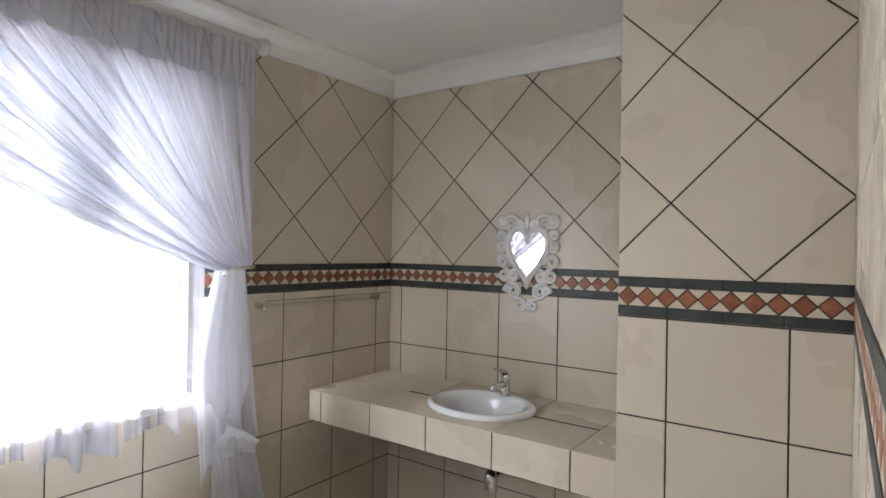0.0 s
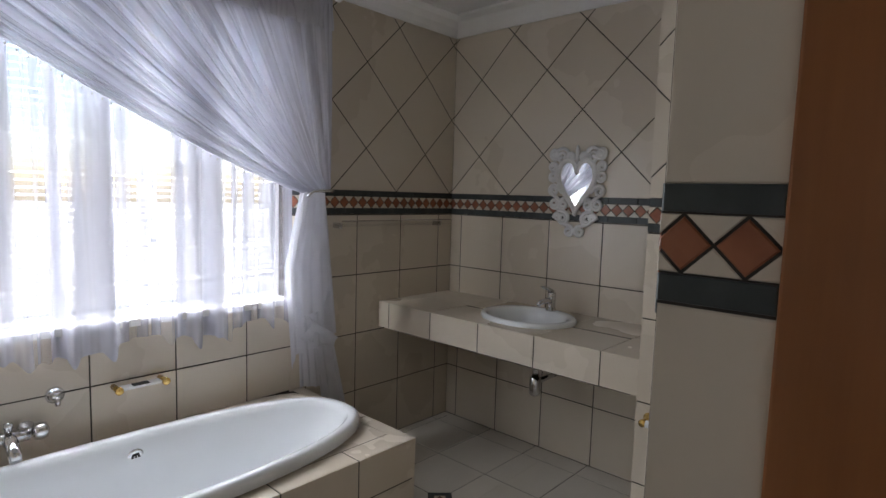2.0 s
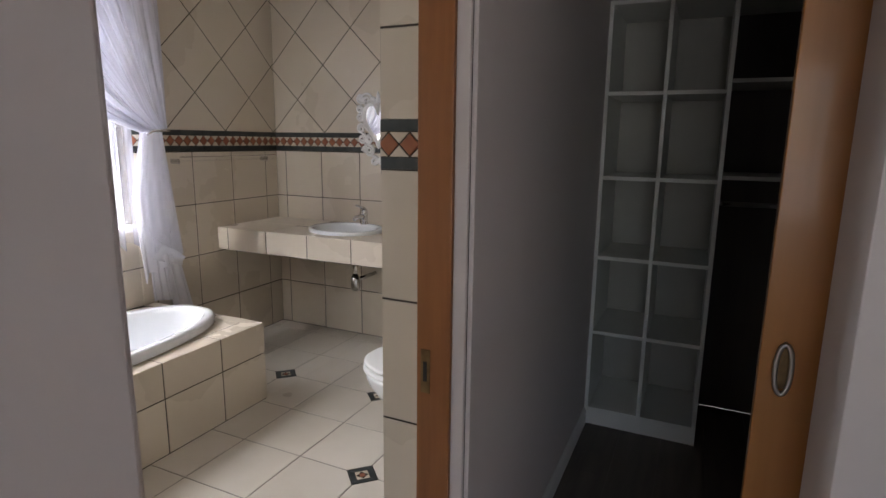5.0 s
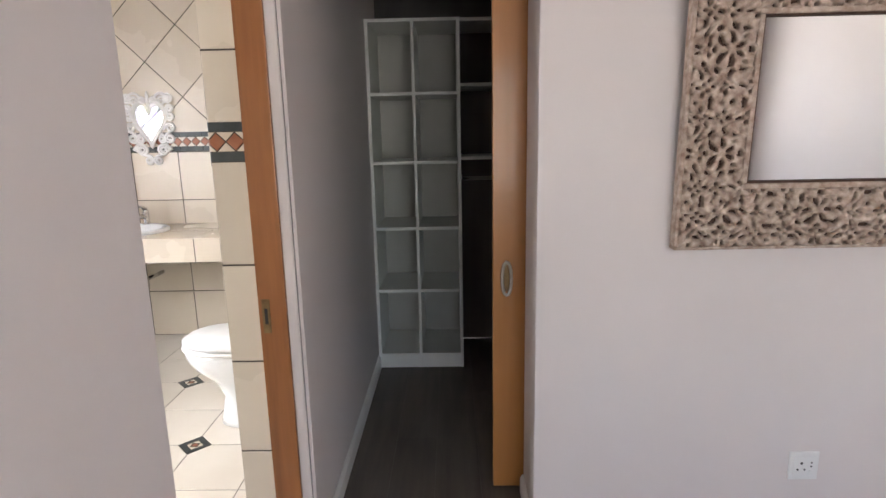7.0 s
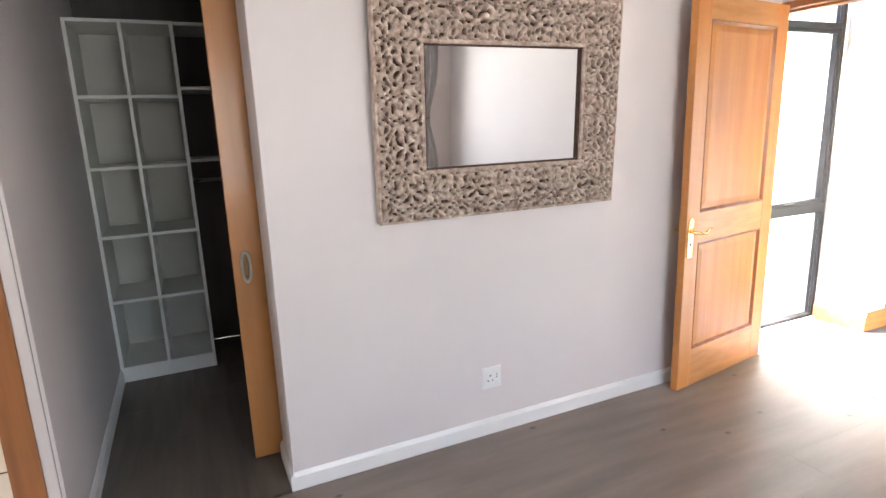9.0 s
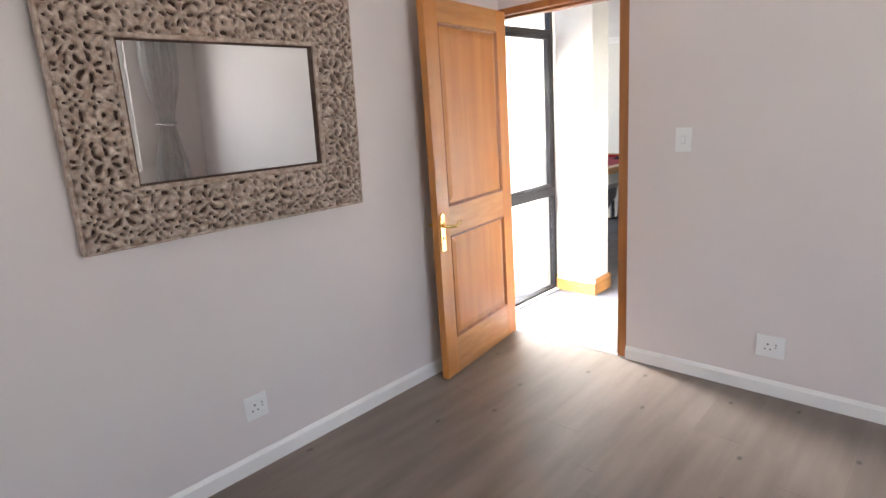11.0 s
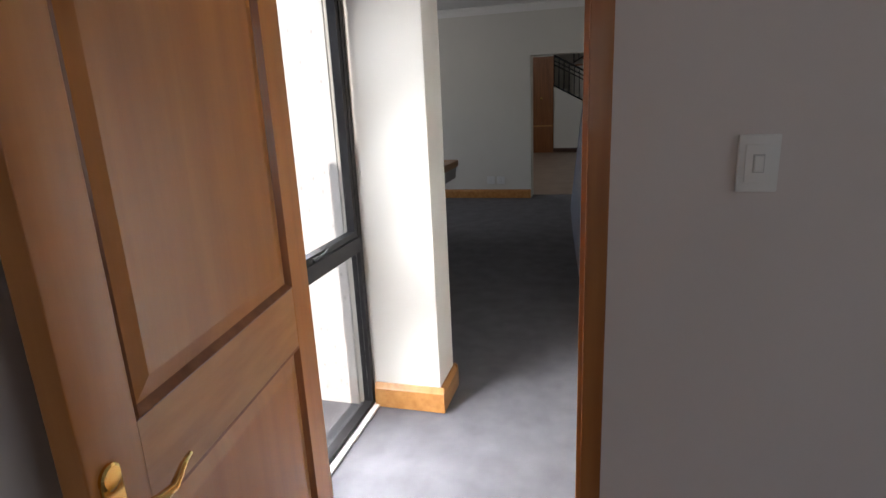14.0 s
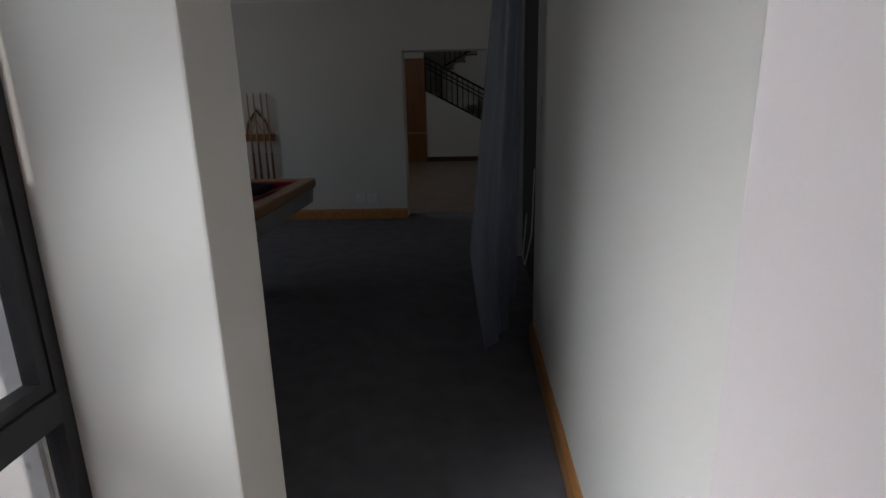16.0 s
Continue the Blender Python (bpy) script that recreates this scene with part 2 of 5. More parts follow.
def box(bm, x0, x1, y0, y1, z0, z1, bevel=0.0):
    r = bmesh.ops.create_cube(bm, size=1.0)
    vs = r["verts"]
    for v in vs:
        v.co = Vector((x0 + (v.co.x + 0.5) * (x1 - x0), y0 + (v.co.y + 0.5) * (y1 - y0), z0 + (v.co.z + 0.5) * (z1 - z0)))
    if bevel:
        es = list({e for v in vs for e in v.link_edges})
        bmesh.ops.bevel(bm, geom=es, offset=bevel, segments=2, affect="EDGES", profile=0.6)
    return bm


def boxes(*rows, bevel=0.0):
    bm = bmesh.new()
    for r in rows:
        box(bm, *r, bevel=bevel)
    return bm


def tube(bm, pts, r, seg=10, closed=False):
    """A round bar along points; r a number or one for each point."""
    pts = [Vector(p) for p in pts]
    rs = r if isinstance(r, (list, tuple)) else [r] * len(pts)
    rings = []
    n = len(pts)
    up = None
    for i, p in enumerate(pts):
        a = pts[(i - 1) % n] if (closed or i > 0) else p
        b = pts[(i + 1) % n] if (closed or i < n - 1) else p
        d = (b - a).normalized()
        if up is None:
            up = d.orthogonal().normalized()
        up = (up - d * up.dot(d)).normalized()
        side = d.cross(up)
        rings.append([bm.verts.new(p + (up * math.cos(2 * math.pi * k / seg) + side * math.sin(2 * math.pi * k / seg)) * rs[i]) for k in range(seg)])
    for i in range(n if closed else n - 1):
        a, b = rings[i], rings[(i + 1) % n]
        for k in range(seg):
            bm.faces.new((a[k], a[(k + 1) % seg], b[(k + 1) % seg], b[k]))
    if not closed:
        bm.faces.new(rings[0][::-1]), bm.faces.new(rings[-1])
    return bm


def lathe(bm, profile, centre=(0, 0, 0), sx=1.0, sy=1.0, seg=40, axis="z"):
    """Turns (radius, height) pairs round an upright axis."""
    rings = []
    for r, h in profile:
        ring = []
        for k in range(seg):
            a = 2 * math.pi * k / seg
            v = Vector((r * sx * math.cos(a), r * sy * math.sin(a), h))
            if axis == "x":
                v = Vector((v.z, v.x, v.y))
            if axis == "y":
                v = Vector((v.x, v.z, v.y))
            ring.append(bm.verts.new(v + Vector(centre)))
        rings.append(ring)
    for a, b in zip(rings, rings[1:]):
        for k in range(seg):
            bm.faces.new((a[k], a[(k + 1) % seg], b[(k + 1) % seg], b[k]))
    for ring in (rings[0], rings[-1]):
        if len({tuple(round(c, 6) for c in v.co) for v in ring}) > 2:
            bm.faces.new(ring)
    return bm


def sheet(bm, f, nu, nv):
    """A cloth from a function of u and v in 0 to 1."""
    uv = bm.loops.layers.uv.get("threads") or bm.loops.layers.uv.new("threads")
    g = [[bm.verts.new(f(i / nu, j / nv)) for j in range(nv + 1)] for i in range(nu + 1)]
    for i in range(nu):
        for j in range(nv):
            face = bm.faces.new((g[i][j], g[i + 1][j], g[i + 1][j + 1], g[i][j + 1]))
            for loop, (a, b) in zip(face.loops, ((i, j), (i + 1, j), (i + 1, j + 1), (i, j + 1))):
                loop[uv].uv = (a / nu, b / nv)
    return bm


def structure(name, bm, material, label, category):
    return tagged(finish(bm, name, material), label, category, kind="structure")


# ---- pieces cut to a field: tiles, planks ----
MESHES = {}


def clip(poly, u0, u1, v0, v1):
    for axis, lim, sign in ((0, u0, 1), (0, u1, -1), (1, v0, 1), (1, v1, -1)):
        out = []
        for i, p in enumerate(poly):
            q = poly[(i + 1) % len(poly)]
            a, b = sign * (p[axis] - lim), sign * (q[axis] - lim)
            if a >= -1e-9:
                out.append(p)
            if a * b < -1e-12:
                t = a / (a - b)
                out.append((p[0] + t * (q[0] - p[0]), p[1] + t * (q[1] - p[1])))
        poly = out
        if len(poly) < 3:
            return []
    return poly


def piece(name, poly, frame_m, thick, material, parent):
    """One tile: a flat prism with an eased edge, on the plane of frame_m."""
    area = abs(sum(p[0] * q[1] - q[0] * p[1] for p, q in zip(poly, poly[1:] + poly[:1]))) / 2
    if area < 4e-5:
        return None
    cu, cv = sum(p[0] for p in poly) / len(poly), sum(p[1] for p in poly) / len(poly)
    key = (material.name, round(thick, 4), tuple((round(p[0] - cu, 4), round(p[1] - cv, 4)) for p in poly))
    if key not in MESHES:
        k = len(poly)
        ease = min(0.0016, thick * 0.8) if thick < 0.005 else 0.0006
        vs = [(p[0] - cu, p[1] - cv, 0) for p in poly] + [(p[0] - cu, p[1] - cv, thick - ease) for p in poly]
        for p in poly:
            d = Vector((p[0] - cu, p[1] - cv))
            d = d * max(0.0, 1 - ease * 1.4 / max(d.length, 1e-4))
            vs.append((d.x, d.y, thick))
        fs = [tuple(range(2 * k, 3 * k))]
        for i in range(k):
            j = (i + 1) % k
            fs += [(i, j, k + j, k + i), (k + i, k + j, 2 * k + j, 2 * k + i)]
        me = bpy.data.meshes.new(name)
        me.from_pydata(vs, [], fs)
        me.materials.append(material)
        MESHES[key] = me
    ob = new(name, MESHES[key])
    ob.parent = parent
    ob.matrix_basis = frame_m @ Matrix.Translation((cu, cv, 0))
    return ob


def plane_frame(origin, u, n):
    """Axes on a plane: u along it, v = n x u."""
    u, n = Vector(u).normalized(), Vector(n).normalized()
    v = n.cross(u)
    m = Matrix((u, v, n)).transposed().to_4x4()
    m.translation = origin
    return m


def square_tiles(parent, m, fields, side_u, side_v, off_u, off_v, material, joint=0.005, thick=0.002, name="tile"):
    for u0, u1, v0, v1 in fields:
        for i in range(math.floor((u0 - off_u) / side_u), math.ceil((u1 - off_u) / side_u)):
            for j in range(math.floor((v0 - off_v) / side_v), math.ceil((v1 - off_v) / side_v)):
                a, b = off_u + i * side_u + joint / 2, off_v + j * side_v + joint / 2
                c, d = a + side_u - joint, b + side_v - joint
                poly = clip([(a, b), (c, b), (c, d), (a, d)], u0, u1, v0, v1)
                if poly:
                    piece(name, poly, m, thick, material, parent)


def diamond_tiles(parent, m, fields, pitch, tip_u, base_v, material, joint=0.005, thick=0.002):
    h = pitch / 2
    for u0, u1, v0, v1 in fields:
        for i in range(math.floor((u0 - tip_u) / h) - 1, math.ceil((u1 - tip_u) / h) + 2):
            for j in range(-2, math.ceil((v1 - base_v) / h) + 2):
                if (i + j) % 2 == 0:
                    continue
                cu, cv, r = tip_u + i * h, base_v + j * h, h - joint * 0.7
                poly = clip([(cu - r, cv), (cu, cv - r), (cu + r, cv), (cu, cv + r)], u0, u1, v0, v1)
                if poly:
                    piece("tile", poly, m, thick, material, parent)


def border_band(parent, m, u0, u1, v0, v1, start, thick=0.003):
    """Two dark slate strips with terracotta diamonds and cream triangles between them."""
    edge = (v1 - v0) * 0.235
    n = max(1, round((u1 - u0) / 0.155))
    w = (u1 - u0) / n
    for a, b in ((v0, v0 + edge), (v1 - edge, v1)):
        for i in range(n):
            piece("slate_strip", [(u0 + i * w + 0.001, a), (u0 + (i + 1) * w - 0.001, a), (u0 + (i + 1) * w - 0.001, b), (u0 + i * w + 0.001, b)], m, thick, SLATE, parent)
    a, b = v0 + edge + 0.002, v1 - edge - 0.002
    h = (b - a) / 2
    c = (a + b) / 2
    g = 0.0022
    for i in range(math.floor((u0 - start) / (2 * h)) - 1, math.ceil((u1 - start) / (2 * h)) + 2):
        x = start + i * 2 * h
        poly = clip([(x - h + g, c), (x, a + g), (x + h - g, c), (x, b - g)], u0, u1, a, b)
        if poly:
            piece("terracotta_diamond", poly, m, thick - 0.001, TERRA, parent)
        for tri in ([(x + g, a), (x + 2 * h - g, a), (x + h, c - g)], [(x + g, b), (x + h, c + g), (x + 2 * h - g, b)]):
            poly = clip(tri, u0, u1, a, b)
            if poly:
                piece("triangle_tile", poly, m, thick - 0.001, TILE, parent)


ZB = 0.08          # the bathroom floor lies a little above the bedroom's
XW, YB, YP = -2.08, 2.395, 1.805
X1, X2 = 0.04, 0.28  # the wall between bathroom and closet
TOP = 2.52
JA, JB = -0.505, 0.335  # the bathroom doorway along y
TT = 0.002

# ---- structure: bathroom ----
structure("ground", boxes((-60, 60, -60, 60, -0.30, -0.12)), GROUND, "pale paved ground round the house", "ground")
bath_floor = structure("floor_bathroom", boxes((XW, X2, -1.30, YB, -0.10, ZB - TT)), GROUT, "cream floor tiles with dark grout and small dark motif insets", "floor")
wall_w = structure("wall_window", boxes((-2.32, XW, -1.30, 2.60, -0.1, 0.94), (-2.32, XW, -1.30, 2.60, 2.26, TOP), (-2.32, XW, -1.30, -0.45, 0.94, 2.26), (-2.32, XW, 1.24, 2.60, 0.94, 2.26)), GROUT, "bathroom window wall clad in cream tiles with a terracotta border", "wall")
wall_b = structure("wall_vanity", boxes((XW, X1, YB, 2.60, -0.1, TOP)), GROUT, "bathroom end wall with diagonal cream tiles above a border", "wall")
wall_p = structure("wall_nib", boxes((-0.582, X1, YP, YB - 0.002, ZB, TOP - 0.002)), GROUT, "tiled nib wall beside the vanity", "wall")
wall_1 = structure("wall_partition", boxes((X1, X2 - 0.012, JB, 2.60, -0.1, TOP), (X1, X2 - 0.012, -4.0, JA, -0.1, TOP), (X1, X2 - 0.012, JA, JB, 2.06, TOP)), GROUT, "partition wall with a doorway between bathroom and bedroom", "wall")
structure("wall_partition_plaster", boxes((X2 - 0.012, X2, JB, 2.45, 0, TOP), (X2 - 0.012, X2, -3.9, JA, 0, TOP), (X2 - 0.012, X2, JA, JB, 2.06, TOP), (0.235, X2 - 0.012, JB - 0.012, JB, 0, 2.06), (0.20, X2 - 0.012, JA, JA + 0.012, 0, 2.06), bevel=0.003), PLASTER, "white painted plaster on the partition wall", "wall")
structure("wall_bath_south", boxes((-2.32, X1, -1.42, -1.30, -0.1, TOP)), TILE, "plain cream tiled bathroom end wall", "wall")
structure("ceiling_bathroom", boxes((-2.32, X1, -1.42, 2.60, TOP, TOP + 0.1)), CEILING, "flat white painted bathroom ceiling", "ceiling")


def cornice(name, runs, z, size=0.10, material=CORNICE):
    """A coved moulding along straight runs ((x, y) to (x, y)), with its room to the left of each run."""
    bm = bmesh.new()
    prof = [(0, -size), (0.012, -size), (0.016, -size * 0.85), (0.03, -size * 0.55), (0.055, -size * 0.25), (size * 0.85, -0.018), (size, -0.014), (size, 0), (0, 0)]
    for (ax, ay), (bx, by) in runs:
        d = Vector((bx - ax, by - ay)).normalized()
        nrm = Vector((-d.y, d.x))
        rings = [[bm.verts.new((px + nrm.x * o, py + nrm.y * o, z + h)) for o, h in prof] for px, py in ((ax, ay), (bx, by))]
        k = len(prof)
        for i in range(k):
            bm.faces.new((rings[0][i], rings[0][(i + 1) % k], rings[1][(i + 1) % k], rings[1][i]))
        bm.faces.new(rings[0]), bm.faces.new(rings[1][::-1])
    return structure(name, bm, material, "white coved cornice along the ceiling", "cornice")


cornice("cornice_bathroom", [((XW, YB), (XW, -1.30)), ((-0.582, YB), (XW, YB)), ((-0.582, YP), (-0.582, YB - 0.1)), ((X1, YP), (-0.582, YP))], TOP - 0.001, 0.105)

# ---- structure: closet and bedroom ----
bed_floor = structure("floor_bedroom", boxes((X2, 3.86, -3.9, 0.42, -0.12, -0.008)), DARK, "grey oak laminate floor", "floor")
closet_floor = structure("floor_closet", boxes((X2, 1.80, 0.42, 2.45, -0.12, -0.008)), DARK, "dark laminate closet floor", "floor")
structure("wall_mirror", boxes((1.026, 3.48, 0.43, 0.70, 0, TOP), (3.48, 3.84, 0.47, 0.70, 0, TOP), (3.48, 3.84, 0.43, 0.47, 2.09, TOP), (X2, 1.026, 0.43, 0.70, 2.06, TOP), bevel=0.004), PLASTER, "white bedroom wall on which the carved mirror hangs", "wall")
# back and side wall have the closet's shade put into their brown
structure("wall_closet_back", boxes((X2, 1.80, 2.45, 2.60, 0, TOP)), CLOSETSHADE, "closet back wall, coloured dark brown for the closet's shade", "wall")
structure("wall_closet_side", boxes((1.80, 1.92, 0.70, 2.60, 0, TOP)), CLOSETSHADE, "closet side wall, coloured dark brown for the closet's shade", "wall")
structure("ceiling_closet", boxes((X1, 1.92, 0.70, 2.60, TOP, TOP + 0.1)), CEILING, "closet ceiling", "ceiling")
structure("ceiling_bedroom", boxes((X1, 3.95, -4.2, 0.70, TOP, TOP + 0.1)), CEILING, "white bedroom ceiling", "ceiling")
DY0, DY1, DH = -0.352, 0.55, 2.03
structure("wall_door", boxes((3.84, 3.95, DY1, 0.70, 0, TOP), (3.84, 3.95, -4.2, DY0, 0, TOP), (3.84, 3.95, DY0, DY1, DH, TOP)), PLASTER, "white bedroom wall with the doorway to the hall", "wall")
structure("wall_bed_south", boxes((X1, 0.85, -4.05, -3.9, 0, TOP), (3.15, 3.84, -4.05, -3.9, 0, TOP), (0.85, 3.15, -4.05, -3.9, 0, 0.7), (0.85, 3.15, -4.05, -3.9, 2.2, TOP)), PLASTER, "white bedroom wall with a wide window", "wall")


def skirting(name, runs, h, t, material, label):
    bm = bmesh.new()
    prof = [(0, 0), (t, 0), (t, h * 0.78), (t * 0.75, h * 0.86), (t * 0.55, h * 0.93), (t * 0.35, h), (0, h)]
    for (ax, ay), (bx, by) in runs:
        d = Vector((bx - ax, by - ay)).normalized()
        nrm = Vector((-d.y, d.x))
        rings = [[bm.verts.new((px + nrm.x * o, py + nrm.y * o, z)) for o, z in prof] for px, py in ((ax, ay), (bx, by))]
        k = len(prof)
        for i in range(k):
            bm.faces.new((rings[0][i], rings[0][(i + 1) % k], rings[1][(i + 1) % k], rings[1][i]))
        bm.faces.new(rings[0]), bm.faces.new(rings[1][::-1])
    return structure(name, bm, material, label, "skirting")


skirting("baseboard_bedroom", [((3.36, 0.43), (1.026, 0.43)), ((1.026, 0.416), (1.026, 0.70)), ((3.84, -3.9), (3.84, DY0)), ((X2, JA), (X2, -3.9))], 0.078, 0.014, WHITEWOOD, "white painted wooden skirting along the bedroom walls")
skirting("baseboard_closet", [((X2, 1.95), (X2, JB))], 0.085, 0.014, WHITEWOOD, "white painted skirting along the closet wall")

# ---- structure: hall and games room ----
structure("floor_hall", boxes((3.86, 10.60, -1.6, 4.6, -0.12, -0.004)), CARPET, "grey cut-pile carpet in hall and games room", "floor")
structure("door_threshold", boxes((3.835, 3.862, DY0, DY1, -0.004, 0.006), bevel=0.002), STEEL, "slim metal threshold strip between laminate and carpet", "threshold")
structure("wall_hall_window", boxes((3.95, 4.765, 0.67, 0.75, 2.34, TOP + 0.1), (3.86, 3.95, 0.70, 0.80, 0, TOP), (3.86, 3.95, 0.80, 2.30, -0.1, 0.9)), HALLPAINT, "hall wall over the tall window", "wall")
structure("wall_pilaster", boxes((4.765, 5.0, 0.35, 4.6, 0, TOP + 0.1), bevel=0.006), HALLPAINT, "white pilaster between hall window and games room", "wall")
bm = boxes((4.19, 6.78, -0.70, -0.485, 0, 2.6), bevel=0.004)
structure("wall_hall_nib", boxes((3.95, 4.19, -0.70, -0.325, 0, 2.6), bevel=0.004), PLASTER, "short plastered nib beside the bedroom door", "wall")
structure("wall_hall_side", bm, HALLPAINT, "cream hall wall opposite the window", "wall")
structure("wall_games_side", boxes((6.78, 8.6, -0.70, -0.485, 2.25, 2.6), (6.60, 8.6, -0.90, -0.72, 0, 2.25), (8.6, 10.31, -0.70, -0.485, 0, 2.6)), HALLPAINT, "games room wall with a curtained opening", "wall")
structure("wall_games_end", boxes((10.31, 10.60, 0.60, 4.6, 0, 2.6), (10.31, 10.60, -0.67, 0.60, 1.89, 2.6), (10.31, 10.60, -0.67, -0.42, 0, 1.89)), HALLPAINT, "cream end wall of the games room with an opening to the stairs", "wall")
# the gap in this wall is unseen, made up to let the fill in
structure("wall_games_north", boxes((5.0, 6.8, 4.45, 4.6, 0, 2.6), (9.0, 10.60, 4.45, 4.6, 0, 2.6), (6.8, 9.0, 4.45, 4.6, 0, 0.9), (6.8, 9.0, 4.45, 4.6, 2.15, 2.6)), HALLPAINT, "cream games room wall", "wall")
structure("ceiling_hall", boxes((3.95, 10.60, -0.7, 0.66, TOP + 0.0, TOP + 0.1), (5.0, 10.60, 0.66, 4.6, TOP + 0.0, TOP + 0.1)), CEILING, "white ceiling of hall and games room", "ceiling")
cornice("cornice_games", [((10.31, -0.47), (10.31, 4.45))], TOP - 0.001, 0.09)
skirting("baseboard_hall", [((5.02, 0.35), (4.767, 0.35)), ((4.765, 0.33), (4.765, 0.67)), ((5.0, 4.45), (5.0, 0.33)), ((4.19, -0.485), (6.78, -0.485)), ((10.31, 0.60), (10.31, 4.45))], 0.12, 0.02, PINEH, "varnished pine skirting in the hall")
# the high opening at y = 2.9 is unseen, added for the fill lamp
structure("wall_stair_hall", boxes((18.6, 18.7, -3.0, 3.0, 0, 5.0), (10.60, 18.6, 2.9, 3.0, 0, 2.8), (10.60, 18.6, 2.9, 3.0, 4.4, 5.0), (10.60, 11.3, 2.9, 3.0, 2.8, 4.4), (13.1, 18.6, 2.9, 3.0, 2.8, 4.4), (10.60, 18.6, -3.1, -3.0, 0, 5.0), (10.50, 10.60, -3.1, -0.67, 0, 5.0), (10.46, 10.60, -0.67, 3.0, 2.62, 5.0), (16.5, 16.6, 0.82, 2.9, 0, 5.0)), HALLPAINT, "cream walls of the stair hall", "wall")
structure("ceiling_stair_hall", boxes((10.46, 18.7, -3.1, 3.0, 5.0, 5.1)), CEILING, "white ceiling over the stairs", "ceiling")
structure("floor_stair_hall", boxes((10.60, 18.7, -3.1, 3.0, -0.12, 0.0)), STONEFLOOR, "brown stone floor of the stair hall", "floor")
structure("wall_courtyard_side", boxes((4.752, 4.765, 0.76, 2.30, -0.1, 2.62), (3.95, 3.963, 0.76, 2.30, -0.1, 0.9)), RENDER, "rough white rendered side walls of the courtyard", "wall")
# unseen slabs added to block direct sun at the bedroom and bathroom windows
structure("sun_screen_eaves", boxes((-2.4, 4.0, -5.0, -4.05, TOP + 0.06, TOP + 0.16), (-3.4, -2.4, -5.0, 2.7, TOP + 0.06, TOP + 0.16)), CEILING, "unseen white overhang added to keep sun out of the bedroom and bathroom windows", "eaves")
structure("wall_courtyard", boxes((3.70, 5.3, 2.30, 2.45, -0.2, 3.4)), RENDER, "sunlit rough white rendered courtyard wall outside the window", "wall")

# ---- bathroom: window, blind and curtains ----
win = thing("window_bathroom", (-2.2, 0.395, 0.94), "wide bathroom window in a white frame", "window", kind="structure")


def upright_frame(bm, u0, u1, z0, z1, t, d):
    """A rectangular frame in the plane across x, centred on x = 0."""
    box(bm, -d, d, u0, u1, z0, z0 + t), box(bm, -d, d, u0, u1, z1 - t, z1)
    box(bm, -d, d, u0, u0 + t, z0 + t, z1 - t), box(bm, -d, d, u1 - t, u1, z0 + t, z1 - t)
    return bm


fr = part("window_frame", upright_frame(bmesh.new(), -0.845, 0.845, 0.0, 1.32, 0.045, 0.03), WHITEWOOD, win)
part("mullion", boxes((-0.03, 0.03, -0.285, -0.24, 0.045, 1.275)), WHITEWOOD, win)
part("mullion", boxes((-0.03, 0.03, 0.24, 0.285, 0.045, 1.275)), WHITEWOOD, win)
for a, b in ((-0.80, -0.285), (-0.24, 0.24), (0.285, 0.80)):
    g = part("pane", boxes((-0.003, 0.003, a, b, 0.045, 1.275)), GLASS, win)
    g.visible_shadow = False
part("window_sill", boxes((0.03, 0.145, -0.845, 0.845, -0.012, 0.018), bevel=0.004), WHITEWOOD, win, "white painted window sill")

blind = thing("venetian_blind", (-2.162, 0.24, 0.965), "white venetian blind lowered over the bathroom window, slats open", "blind")
part("headrail", boxes((-0.02, 0.02, -0.66, 0.97, 1.25, 1.29), bevel=0.003), WHITEWOOD, blind)
part("bottom_rail", boxes((-0.014, 0.014, -0.66, 0.97, 0.0, 0.016), bevel=0.003), WHITEWOOD, blind)
slat_me = None
for i in range(46):
    z = 0.04 + i * 0.0265
    if slat_me is None:
        bm = bmesh.new()
        sheet(bm, lambda u, v: Vector(((u - 0.5) * 0.024, -0.66 + v * 1.63, 0.0022 * (1 - (2 * u - 1) ** 2) - (u - 0.5) * 0.008)), 4, 1)
        ob = part("slat", bm, WHITEWOOD, blind, smooth=True)
        slat_me = ob.data
    else:
        ob = new("slat", slat_me)
        ob.parent = blind
    ob.location = (0, 0, z)
for y in (-0.42, 0.15, 0.72):
    part("ladder_cord", tube(bmesh.new(), [(0.013, y, 0.0), (0.013, y, 1.26)], 0.0012, 5), WHITEWOOD, blind)

rod = thing("curtain_rod", (-1.985, 0.30, 2.40), "white round curtain rod with a finial along the window wall", "curtain rod")
part("pole", tube(bmesh.new(), [(0, -1.05, 0), (0, 1.12, 0)], 0.021, 18), WHITEWOOD, rod, smooth=True)
bm = bmesh.new()
lathe(bm, [(0.021, 0), (0.030, 0.003), (0.032, 0.012), (0.026, 0.018), (0.036, 0.024), (0.038, 0.036), (0.032, 0.046), (0.0, 0.048)], (0, 1.115, 0), axis="y", seg=20)
part("finial", bm, WHITEWOOD, rod, smooth=True)
for y in (-0.9, 1.04):
    part("bracket", tube(bmesh.new(), [(-0.095, y, 0), (0, y, 0)], 0.009, 8), WHITEWOOD, rod)

TIE = Vector((-2.005, 1.325, 1.465))


def fold(x, k, s):
    return math.sin(x * k + 1.7 * math.sin(x * k * 0.37 + s)) * 0.7 + 0.3 * math.sin(x * k * 2.3 + s * 2)


